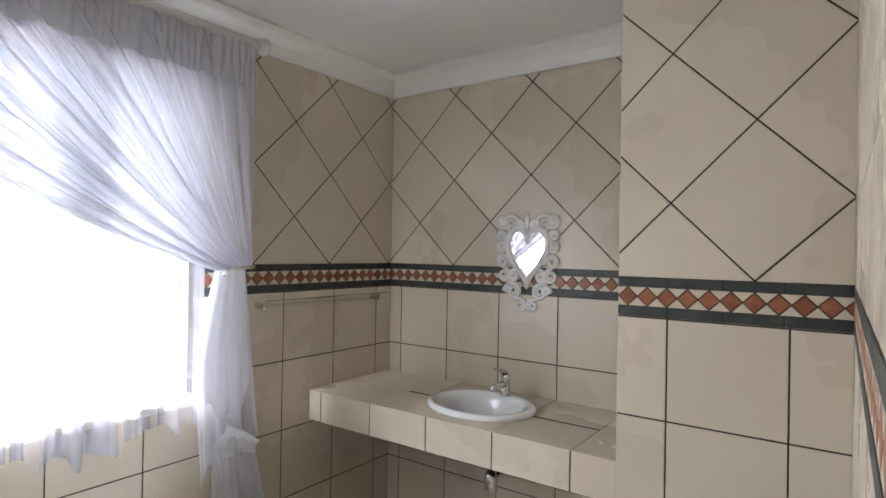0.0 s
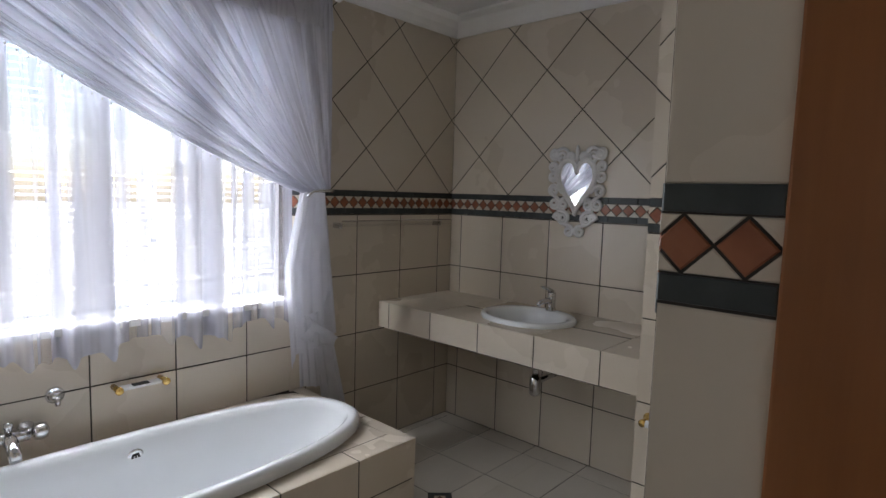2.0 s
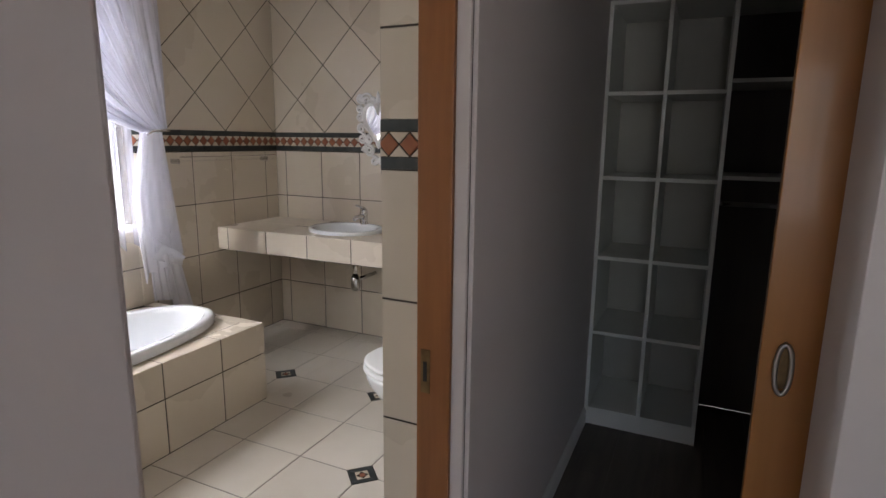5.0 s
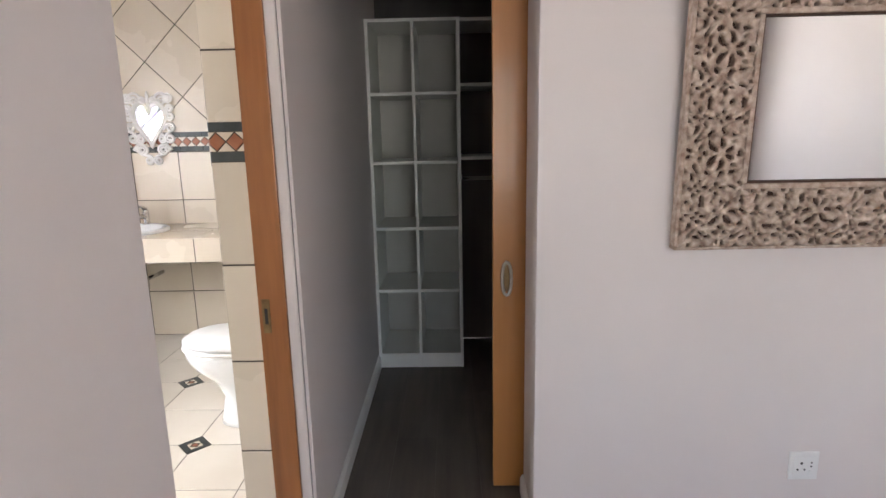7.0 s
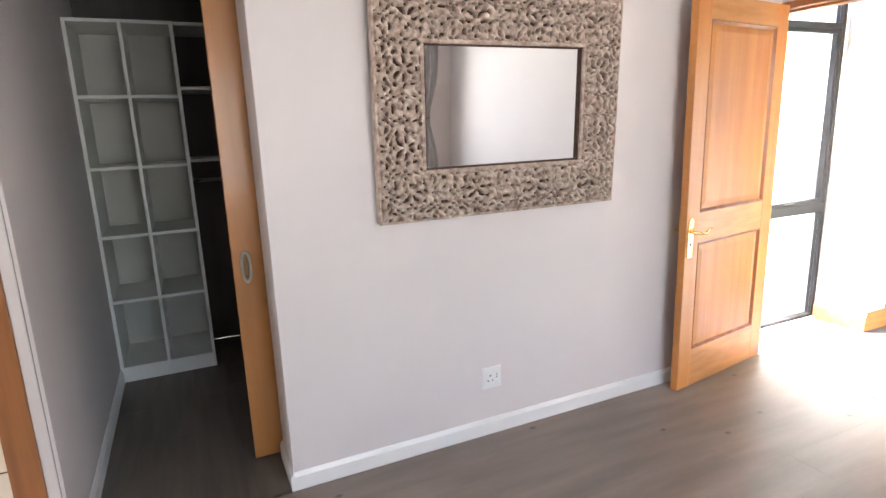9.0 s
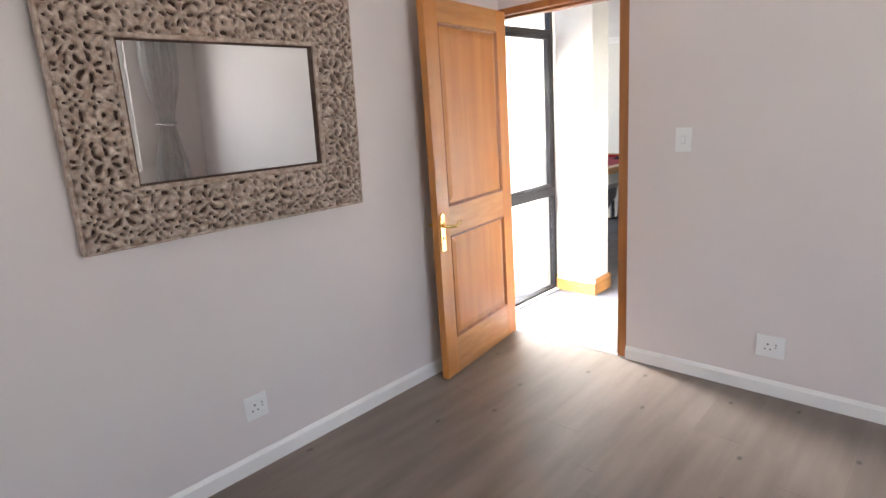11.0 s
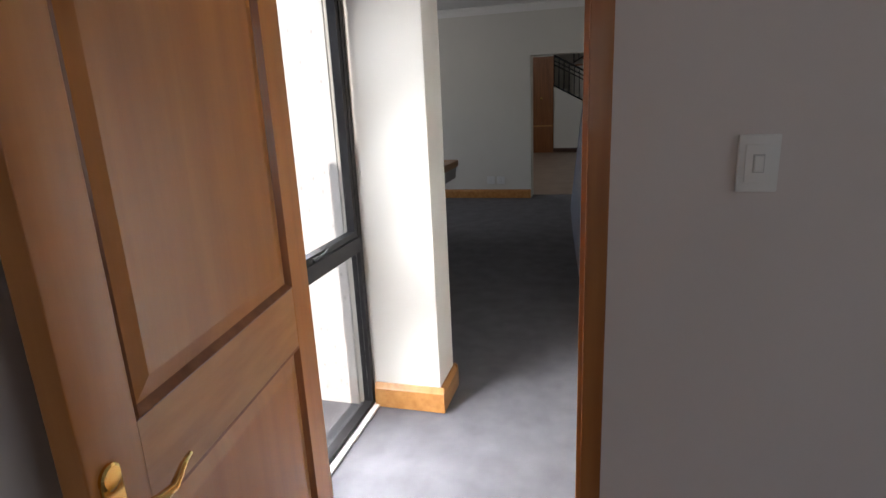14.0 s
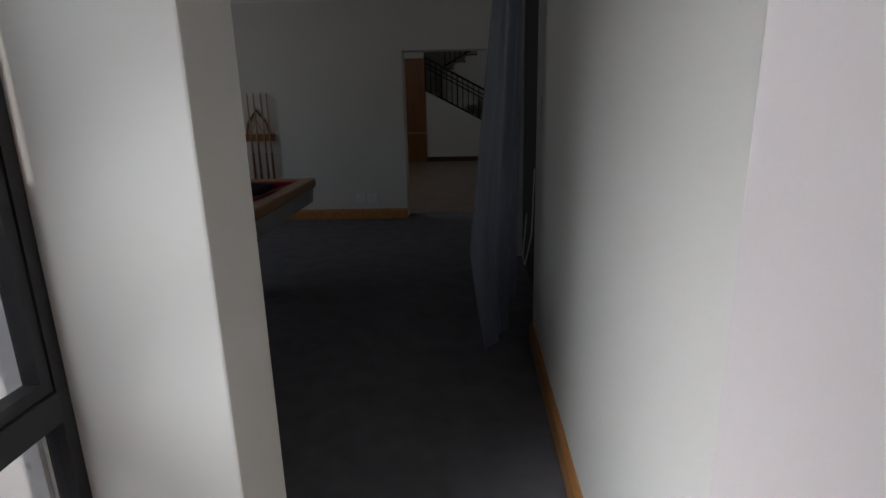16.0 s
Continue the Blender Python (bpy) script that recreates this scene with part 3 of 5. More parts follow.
def net(u, v):
    y = -0.52 + u * 1.74
    lobe = fold(y, 42, 0.5)
    hem = 0.865 - 0.045 * max(0.0, lobe) + 0.02 * math.sin(y * 13)
    z = 2.385 + (hem - 2.385) * v
    amp = 0.010 + 0.026 * v
    return Vector((-2.035 + amp * lobe, y + 0.006 * math.sin(31 * y) * v, z))


netc = thing("net_curtain", (0, 0, 0), "sheer white net curtain hanging short over the bath", "curtain")
part("cloth", sheet(bmesh.new(), net, 240, 16), CLOTHTHIN, netc, smooth=True)


def swag(u, v):
    """Threads run from the rod down to the tie-back and bunch together there."""
    a = Vector((-1.985, -0.75 + u * 2.155, 2.385))
    b = TIE + Vector((0.02 + 0.03 * math.sin(u * 40), (u - 0.55) * 0.15, 0.015 - (1 - u) * 0.02))
    p = a.lerp(b, v)
    p.z -= 0.34 * v ** 1.6 * (1 - v) * (1 - u) ** 0.6
    gather = (1 - v) * 0.6 + 0.4 * math.sin(math.pi * min(1, v * 1.1))
    p.x += 0.034 * gather * fold(u * 2.15, 46, 0.2) + 0.05 * v * (1 - v) * (1 - u)
    p.z += 0.012 * gather * fold(u * 2.15, 31, 1.4) * v
    p.y += 0.010 * v * (1 - v) * fold(u * 2.15, 38, 2.1)
    return p


draped = thing("draped_curtain", (0, 0, 0), "sheer white curtain swept aside to a tie-back", "curtain")
part("swag", sheet(bmesh.new(), swag, 300, 44), CLOTHSWAG, draped, smooth=True)


def fall(edges, hem, x0, depth, folds):
    """A hanging length of cloth: edges give its two sides by height, hem the lower edge by breadth."""
    def at(u, v):
        z = TIE.z + (hem(u) - TIE.z) * v
        lo, hi = edges((TIE.z - z) / 1.0)
        return Vector((x0 + depth * (0.35 + 0.65 * v) * fold(u * 1.3, folds, 0.9) + 0.03 * v, lo + (hi - lo) * u, z))
    return at


def zigzag(stops):
    """A hem that runs straight from stop to stop."""
    def at(u):
        for (a, za), (b, zb) in zip(stops, stops[1:]):
            if u <= b:
                return za + (zb - za) * (u - a) / (b - a)
        return stops[-1][1]
    return at


back_edges = lambda d: (1.27 - 0.05 * min(d, 0.6), 1.385 + 0.02 * d + 0.20 * max(0.0, d - 0.45))
part("back_tail", sheet(bmesh.new(), fall(back_edges, zigzag([(0, 0.53), (0.5, 0.515), (0.54, 0.20), (1.0, 0.17)]), -2.03, 0.022, 17), 90, 40), CLOTH, draped, smooth=True)
front_edges = lambda d: (1.235 - 0.28 * min(d, 0.34) + 0.05 * max(0.0, d - 0.34), 1.375 + 0.06 * d)
part("front_tail", sheet(bmesh.new(), fall(front_edges, zigzag([(0, 0.66), (0.12, 0.655), (0.2, 0.69), (0.62, 0.735), (1.0, 0.79)]), -1.99, 0.038, 11), 90, 40), CLOTH, draped, smooth=True)
ruffle_edges = lambda d: (1.240 - 0.27 * min(d, 0.34), 1.345 + 0.02 * d)
part("ruffle", sheet(bmesh.new(), fall(ruffle_edges, zigzag([(0, 0.98), (0.25, 0.96), (0.42, 0.895), (0.85, 0.915), (1.0, 1.02)]), -1.955, 0.020, 8), 60, 30), CLOTH, draped, smooth=True)
part("rolled_edge", sheet(bmesh.new(), lambda u, v: Vector((-1.935 + 0.018 * math.sin(v * 5 + u * 2), 1.24 + 0.17 * u + 0.02 * math.sin(v * 4), 0.90 - 0.13 * u - (0.05 + 0.07 * (1 - u)) * v)), 24, 10), CLOTH, draped, smooth=True)
bm = bmesh.new()
for i in range(60):
    p = swag(0.0, 0.06 + i * 0.0148)
    lathe(bm, [(0.0, -0.006), (0.003, -0.004), (0.0035, 0.0), (0.002, 0.004), (0.0, 0.006)], (p.x, p.y, p.z - 0.012), seg=6)
tagged(part("bead_fringe", bm, STEEL, draped, "row of small grey beads along the hem"), kind="stuff")


def ruched(u, v):
    y = -0.75 + u * 2.155
    return Vector((-1.968 + 0.007 * math.sin(y * 190 + 3 * math.sin(y * 23)) * (1 - 0.5 * v) + 0.006 * math.sin(y * 61 + 4 * v), y, 2.382 - (0.165 + 0.006 * math.sin(y * 47)) * v))


part("heading_band", sheet(bmesh.new(), ruched, 420, 6), HEADING, draped, "ruched heading band below the rod", smooth=True)
hold = thing("curtain_tieback", (XW, 1.405, 1.475), "chrome curtain hold-back on the tiled wall", "tieback")
part("arm", tube(bmesh.new(), [(0, 0, 0), (0.09, 0, 0.0), (0.145, -0.02, 0), (0.165, -0.07, 0.0), (0.165, -0.14, -0.004), (0.15, -0.165, -0.03)], 0.008, 10), CHROME, hold, smooth=True)
part("rose", lathe(bmesh.new(), [(0.022, 0.0), (0.022, 0.004), (0.014, 0.010), (0.0, 0.011)], axis="x", seg=20), CHROME, hold, smooth=True)

# ---- bathroom: the bath ----
deck = thing("bath_surround", (-1.675, 0.12, ZB), "cream tiled bath surround with dark joints", "bath surround")
DX, DYE, DZ = -1.27, 1.315, 0.50
BCX, BCY, BA, BB = -1.66, 0.405, 0.315, 0.865


def bath_outline(s, a, grow=0.0):
    ca, sa = math.cos(a), math.sin(a)
    e = 2 / 2.5
    return (BCX + (BA * s + grow) * math.copysign(abs(ca) ** e, ca), BCY + (BB * s + grow) * math.copysign(abs(sa) ** e, sa))


# deck slab with the hole of the bath
bm = bmesh.new()
N = 64
inner = [bm.verts.new((*bath_outline(0.97, 2 * math.pi * k / N), DZ - TT)) for k in range(N)]
outer = []
for k in range(N):
    a = 2 * math.pi * k / N
    dx, dy = math.cos(a), math.sin(a)
    x0, x1, y0, y1 = XW, DX - TT, -1.28, DYE - TT
    t = min(((x1 if dx > 0 else x0) - BCX) / dx if abs(dx) > 1e-6 else 9, ((y1 if dy > 0 else y0) - BCY) / dy if abs(dy) > 1e-6 else 9)
    outer.append(bm.verts.new((BCX + dx * t, BCY + dy * t, DZ - TT)))
for k in range(N):
    bm.faces.new((inner[k], inner[(k + 1) % N], outer[(k + 1) % N], outer[k]))
low = [bm.verts.new((v.co.x, v.co.y, ZB)) for v in outer]
for k in range(N):
    bm.faces.new((outer[k], outer[(k + 1) % N], low[(k + 1) % N], low[k]))
deck_body = part("core", bm, GROUT, deck)
deck_body.matrix_parent_inverse = deck.matrix_basis.inverted()


def world_child(ob, parent):
    ob.parent = parent
    ob.matrix_parent_inverse = parent.matrix_basis.inverted()
    return ob


def tiles_under(parent, build):
    """Runs build and hangs the pieces that it made under parent, where they lie."""
    before = set(scene.objects)
    build(None)
    for o in set(scene.objects) - before:
        o.parent = parent
        o.matrix_parent_inverse = parent.matrix_basis.inverted()


tiles_under(deck, lambda p: square_tiles(p, plane_frame((DX - TT, 0, 0), (0, 1, 0), (1, 0, 0)), [(-1.28, DYE, ZB, 0.335), (-1.28, DYE, 0.335, DZ - TT)], 0.32, 0.256, 1.03, ZB - 0.001, TILE))
tiles_under(deck, lambda p: square_tiles(p, plane_frame((0, DYE - TT, 0), (-1, 0, 0), (0, 1, 0)), [(1.27, 2.08, ZB, 0.335), (1.27, 2.08, 0.335, DZ - TT)], 0.32, 0.256, 1.29, ZB - 0.001, TILE))


def deck_top(p):
    m = plane_frame((0, 0, DZ - TT), (1, 0, 0), (0, 0, 1))
    x_edge = -1.372
    square_tiles(p, m, [(x_edge, DX, -1.28, DYE)], 0.32, 0.32, x_edge - 0.2, 1.03, TILE)
    square_tiles(p, m, [(XW, x_edge, 1.255, DYE)], 0.32, 0.32, -1.58, 1.03, TILE)


tiles_under(deck, deck_top)
# the curved corner cuts of the deck tiles, between bath rim and straight tiles
bm = bmesh.new()
m_in = [bath_outline(0.975, 2 * math.pi * k / N) for k in range(N)]
for k in range(N):
    a, b = m_in[k], m_in[(k + 1) % N]
    oa, ob_ = (min(max(BCX + (a[0] - BCX) * 1.6, XW), -1.375), min(max(BCY + (a[1] - BCY) * 1.3, -1.28), 1.252)), (min(max(BCX + (b[0] - BCX) * 1.6, XW), -1.375), min(max(BCY + (b[1] - BCY) * 1.3, -1.28), 1.252))
    vs = [bm.verts.new((*q, DZ)) for q in (a, b, ob_, oa)]
    try:
        bm.faces.new(vs)
    except ValueError:
        pass
world_child(finish(bm, "cut_tile", TILE), deck)

tub = thing("bathtub", (BCX, BCY, DZ), "white oval acrylic bathtub sunk into the tiled surround, empty", "bathtub")
prof = [(1.0, 0.004, 0.004), (1.0, 0.006, 0.030), (1.0, 0.0, 0.045), (1.0, -0.014, 0.051), (1.0, -0.034, 0.050), (1.0, -0.044, 0.044), (1.0, -0.054, 0.02), (0.96, -0.060, -0.08), (0.90, -0.07, -0.22), (0.82, -0.08, -0.31), (0.70, -0.09, -0.35), (0.45, -0.06, -0.365), (0.10, 0.0, -0.37)]
bm = bmesh.new()
rings = []
for s, g, h in prof:
    ring = []
    for k in range(72):
        x, y = bath_outline(s, 2 * math.pi * k / 72, g)
        ring.append(bm.verts.new((x - BCX, y - BCY, h)))
    rings.append(ring)
for a, b in zip(rings, rings[1:]):
    for k in range(72):
        bm.faces.new((a[k], a[(k + 1) % 72], b[(k + 1) % 72], b[k]))
bm.faces.new(rings[-1])
part("shell", bm, ACRYLIC, tub, smooth=True)
ovf = part("overflow", lathe(bmesh.new(), [(0.031, 0.0), (0.031, 0.006), (0.026, 0.010), (0.012, 0.009), (0.0, 0.006)], axis="x", seg=24), CHROME, tub, "chrome overflow grille", smooth=True)
ovf.matrix_basis = pose(-0.262, 0.09, -0.030, 0, 8, 0)
for a in range(3):
    o = part("grille_hole", boxes((0.0, 0.004, -0.004, 0.004, -0.017, 0.017), bevel=0.002), DARK, ovf)
    o.matrix_basis = pose(0.008, 0.012 * (a - 1), 0, 20 * (a - 1), 0, 0)
part("drain", lathe(bmesh.new(), [(0.035, 0.0), (0.035, 0.004), (0.02, 0.006), (0.0, 0.004)], (0, -0.05, -0.368), seg=20), CHROME, tub, "chrome drain", smooth=True)

mixer = thing("bath_mixer", (XW, 0.14, 0.615), "chrome wall-mounted bath mixer with two round handles", "tap")
part("body", tube(bmesh.new(), [(0.055, -0.058, 0), (0.055, 0.058, 0)], 0.022, 16), CHROME, mixer, smooth=True)
for y in (-0.058, 0.058):
    part("wall_flange", lathe(bmesh.new(), [(0.028, 0.0), (0.028, 0.006), (0.013, 0.014), (0.013, 0.055), (0.0, 0.056)], (0, y, 0), axis="x", seg=20), CHROME, mixer, smooth=True)
    s = math.copysign(1, y)
    h = part("handle", lathe(bmesh.new(), [(0.018, 0), (0.028, 0.006), (0.031, 0.026), (0.027, 0.040), (0.014, 0.046), (0.0, 0.047)], axis="y", seg=20), CHROME, mixer, smooth=True)
    h.matrix_basis = pose(0.055, y + 0.01 * s, 0, 0, 0, 0 if s > 0 else 180)
part("spout", tube(bmesh.new(), [(0.055, 0.0, 0.0), (0.10, 0.0, -0.004), (0.14, 0.0, -0.018), (0.165, 0.0, -0.042)], [0.022, 0.021, 0.019, 0.017], 14), CHROME, mixer, smooth=True)
part("diverter", lathe(bmesh.new(), [(0.011, 0), (0.011, 0.02), (0.014, 0.025), (0.013, 0.04), (0.0, 0.044)], (0.06, 0, 0.012), seg=14), CHROME, mixer, smooth=True)

outlet = thing("shower_outlet", (XW + TT, 0.286, 0.715), "small round chrome shower hose outlet on the tiles", "outlet")
part("plate", lathe(bmesh.new(), [(0.030, 0.0), (0.030, 0.005), (0.022, 0.010), (0.015, 0.024), (0.013, 0.03), (0.0, 0.03)], axis="x", seg=22), CHROME, outlet, smooth=True)
part("nozzle", tube(bmesh.new(), [(0.02, 0, 0), (0.036, 0, -0.014), (0.036, 0, -0.03)], 0.009, 10), CHROME, outlet, smooth=True)

soap = thing("soap_holder", (XW + TT, 0.56, 0.70), "brass and black wall soap holder above the bath", "soap holder")
for y in (-0.085, 0.085):
    p = part("post", tube(bmesh.new(), [(0, y, 0), (0.075, y, 0)], 0.011, 12), BRASS, soap, "brass post", smooth=True)
    part("cap", lathe(bmesh.new(), [(0.015, 0.0), (0.015, 0.012), (0.010, 0.016), (0.0, 0.017)], (0.062, y, 0), axis="x", seg=14), BRASS, p, smooth=True)
part("plate", boxes((0.012, 0.062, -0.075, 0.075, -0.006, 0.002), bevel=0.002), PLASTIC, soap, "clear tray")
part("badge", boxes((0.02, 0.055, -0.03, 0.03, 0.0022, 0.004)), DARK, soap, "black centre plate")

# ---- bathroom: vanity ----
VX0, VX1, VY, VZ, VT = XW, -0.582, 1.81, 0.875, 0.145
van = thing("vanity_counter", (-1.33, 2.1, VZ - VT), "thick wall-hung vanity counter clad in cream tiles", "vanity")
BX, BY, BRX, BRY = -1.275, 2.085, 0.245, 0.205
bm = bmesh.new()
inner = [bm.verts.new((BX + BRX * 0.93 * math.cos(2 * math.pi * k / N), BY + BRY * 0.93 * math.sin(2 * math.pi * k / N), VZ - TT)) for k in range(N)]
outer = []
for k in range(N):
    dx, dy = math.cos(2 * math.pi * k / N), math.sin(2 * math.pi * k / N)
    t = min(((VX1 if dx > 0 else VX0) - BX) / dx if abs(dx) > 1e-6 else 9, ((YB - 0.002 if dy > 0 else VY + TT) - BY) / dy if abs(dy) > 1e-6 else 9)
    outer.append(bm.verts.new((BX + dx * t, BY + dy * t, VZ - TT)))
for k in range(N):
    bm.faces.new((inner[k], inner[(k + 1) % N], outer[(k + 1) % N], outer[k]))
low = [bm.verts.new((v.co.x, v.co.y, VZ - VT)) for v in outer]
for k in range(N):
    bm.faces.new((outer[k], outer[(k + 1) % N], low[(k + 1) % N], low[k]))
bm.faces.new(low)
world_child(finish(bm, "core", GROUT), van)
tiles_under(van, lambda p: square_tiles(p, plane_frame((0, VY + TT, 0), (1, 0, 0), (0, -1, 0)), [(VX0, VX1, VZ - VT, VZ - 0.001)], 0.313, 0.32, -1.057, VZ - VT, TILE))


def top_tiles(p):
    m = plane_frame((0, 0, VZ - TT), (1, 0, 0), (0, 0, 1))
    cols = [(-2.08, -1.996), (-1.996, -1.683), (-1.683, -1.37), (-1.37, -1.057), (-1.057, -0.744), (-0.744, -0.582)]
    rows_ = [(VY, 2.105), (2.105, YB - 0.002)]
    for a, b in cols:
        for c, d in rows_:
            poly = [(a + 0.0017, c + 0.0017), (b - 0.0017, c + 0.0017), (b - 0.0017, d - 0.0017), (a + 0.0017, d - 0.0017)]
            if b > BX - BRX and a < BX + BRX:
                # cut round the basin
                x0, x1, y0, y1 = a + 0.0017, b - 0.0017, c + 0.0017, d - 0.0017
                ks = 24
                for k in range(ks):
                    u0, u1 = x0 + (x1 - x0) * k / ks, x0 + (x1 - x0) * (k + 1) / ks
                    e = max(0.0, 1 - ((((u0 + u1) / 2) - BX) / (BRX * 0.95)) ** 2) ** 0.5 * BRY * 0.95
                    lo, hi = (y0, min(y1, BY - e)) if c < BY - 0.1 else (max(y0, BY + e), y1)
                    if hi - lo > 0.003:
                        cut.append((u0, u1, lo, hi))
            else:
                piece("tile", poly, m, TT, TILE, p)


cut = []
tiles_under(van, top_tiles)
world_child(finish(boxes(*[(a, b, c, d, VZ - TT, VZ) for a, b, c, d in cut]), "cut_tile", TILE), van)

basin = thing("wash_basin", (BX, BY, VZ), "white oval drop-in wash basin with a chrome tap", "basin")
prof = [(1.0, 0.0), (1.01, 0.010), (0.99, 0.020), (0.95, 0.024), (0.87, 0.022), (0.83, 0.015), (0.79, -0.01), (0.70, -0.06), (0.52, -0.11), (0.28, -0.135), (0.08, -0.14)]
bm = bmesh.new()
rings = [[bm.verts.new((BRX * s * math.cos(2 * math.pi * k / 64), (BRY * s) * math.sin(2 * math.pi * k / 64) - (0.012 if s < 0.9 else 0), h)) for k in range(64)] for s, h in prof]
for a, b in zip(rings, rings[1:]):
    for k in range(64):
        bm.faces.new((a[k], a[(k + 1) % 64], b[(k + 1) % 64], b[k]))
bm.faces.new(rings[-1])
part("bowl", bm, PORCELAIN, basin, smooth=True)
part("waste", lathe(bmesh.new(), [(0.024, 0.0), (0.024, 0.003), (0.014, 0.005), (0.0, 0.003)], (0, -0.012, -0.139), seg=20), CHROME, basin, "chrome waste", smooth=True)
tap = thing("basin_tap", (BX + 0.03, BY + 0.165, VZ + 0.022), "chrome single-lever basin mixer tap", "tap")
part("body", lathe(bmesh.new(), [(0.028, 0.0), (0.028, 0.006), (0.021, 0.012), (0.020, 0.07), (0.022, 0.085), (0.019, 0.094), (0.0, 0.096)], seg=22), CHROME, tap, smooth=True)
part("spout", tube(bmesh.new(), [(0, 0, 0.045), (-0.004, -0.04, 0.056), (-0.008, -0.085, 0.052), (-0.010, -0.105, 0.040)], [0.016, 0.015, 0.013, 0.012], 14), CHROME, tap, smooth=True)
part("lever", tube(bmesh.new(), [(0, 0.005, 0.094), (-0.01, -0.03, 0.118), (-0.018, -0.07, 0.128)], [0.014, 0.010, 0.006], 12), CHROME, tap, smooth=True)
part("rod_knob", tube(bmesh.new(), [(0.0, 0.032, 0.0), (0.0, 0.036, 0.05), (0.0, 0.036, 0.062)], [0.003, 0.003, 0.006], 8), CHROME, tap)
trap = thing("basin_trap", (BX + 0.02, 2.15, 0.47), "chrome bottle trap hanging under the vanity", "pipe")
part("tailpipe", tube(bmesh.new(), [(0, 0, 0.07), (0, 0, 0.27)], 0.016, 14), CHROME, trap, smooth=True)
part("bottle", lathe(bmesh.new(), [(0.0, 0.0), (0.02, 0.002), (0.028, 0.012), (0.030, 0.03), (0.030, 0.09), (0.022, 0.10), (0.018, 0.112), (0.016, 0.115)], seg=22), CHROME, trap, smooth=True)
part("wall_pipe", tube(bmesh.new(), [(0, 0.02, 0.07), (0, 0.245, 0.07)], 0.013, 12), CHROME, trap, smooth=True)

# ---- bathroom: heart mirror ----
hm = thing("heart_mirror", (-1.213, YB - TT, 1.51), "small heart-shaped mirror in a white scrollwork frame", "mirror")


def heart(t, s):
    return (s * 16 * math.sin(t) ** 3 / 17, s * (13 * math.cos(t) - 5 * math.cos(2 * t) - 2 * math.cos(3 * t) - math.cos(4 * t)) / 17)


pts = [heart(2 * math.pi * k / 64, 1) for k in range(64)]
HS, HV, HZ = 0.100, 0.147, 0.045
bm = bmesh.new()
bm.faces.new([bm.verts.new((x * HS, -0.012, z * HV + HZ)) for x, z in pts])
part("mirror_glass", bm, MIRROR, hm, "heart-shaped mirror glass")
bm = bmesh.new()
tube(bm, [(x * HS * 1.04, -0.014, z * HV * 1.03 + HZ) for x, z in pts], 0.007, 8, closed=True)
tube(bm, [(x * HS * 1.17, -0.013, z * HV * 1.13 + HZ) for x, z in pts], 0.011, 8, closed=True)
part("heart_rim", bm, WHITEMETAL, hm, smooth=True)
part("back_plate", boxes((-0.07, 0.07, -0.008, 0.0, -0.06, 0.14)), WHITEMETAL, hm)


def scroll(cx, cz, r, turn, hand, tail_len):
    """One flat scroll: a spiral that runs out into a short stalk."""
    out = []
    for k in range(22):
        a = k / 21 * 1.6 * 2 * math.pi
        rr = r * (1 - 0.78 * k / 21)
        out.append((cx + rr * math.cos(turn + hand * a), -0.010, cz + rr * math.sin(turn + hand * a)))
    x, _, z = out[0]
    dx, dz = math.sin(turn) * hand, -math.cos(turn) * hand
    return [(x + dx * tail_len, -0.010, z + dz * tail_len)] + out


rows = []
for sgn in (-1, 1):
    for cx, cz, r, tn, hd, tl in ((0.132, 0.193, 0.030, 250, 1, 0.04), (0.085, 0.180, 0.046, 20, 1, 0.02), (0.040, 0.178, 0.025, 300, -1, 0.03), (0.140, 0.125, 0.025, 200, -1, 0.03), (0.138, 0.075, 0.028, 150, 1, 0.03), (0.132, 0.002, 0.031, 140, -1, 0.04), (0.122, -0.066, 0.032, 120, 1, 0.04), (0.072, -0.070, 0.027, 60, -1, 0.03), (0.070, -0.142, 0.036, 100, 1, 0.04), (0.100, -0.135, 0.020, 30, 1, 0.02), (0.030, -0.208, 0.029, 100, 1, 0.04)):
        rows.append(scroll(sgn * cx, cz, r, radians(tn if sgn > 0 else 180 - tn), hd * sgn, tl))
for path in rows:
    part("scroll", tube(bmesh.new(), path, [0.0098] * 14 + [0.0085] * (len(path) - 14), 8), WHITEMETAL, hm, smooth=True)

part("finial", tube(bmesh.new(), [(0, -0.012, 0.14), (0, -0.012, 0.18), (0, -0.012, 0.21), (0, -0.012, 0.235)], [0.008, 0.011, 0.011, 0.004], 8), WHITEMETAL, hm, smooth=True)
shelf = thing("glass_shelf", (XW + TT, 1.9, 1.30), "narrow clear glass shelf with chrome brackets under the border", "shelf")
g = part("glass_plate", boxes((0.004, 0.115, -0.43, 0.36, 0, 0.006), bevel=0.001), GLASS, shelf)
for y in (-0.40, 0.33):
    part("bracket", boxes((0.0, 0.06, y - 0.008, y + 0.008, -0.012, 0.016), bevel=0.003), CHROME, shelf)
part("gallery_rail", tube(bmesh.new(), [(0.108, -0.43, 0.028), (0.108, 0.36, 0.028)], 0.003, 8), CHROME, shelf)

roll = thing("toilet_roll_holder", (-0.53, YP - TT, 0.665), "brass toilet roll holder with a white roller on the tiled nib", "toilet roll holder")
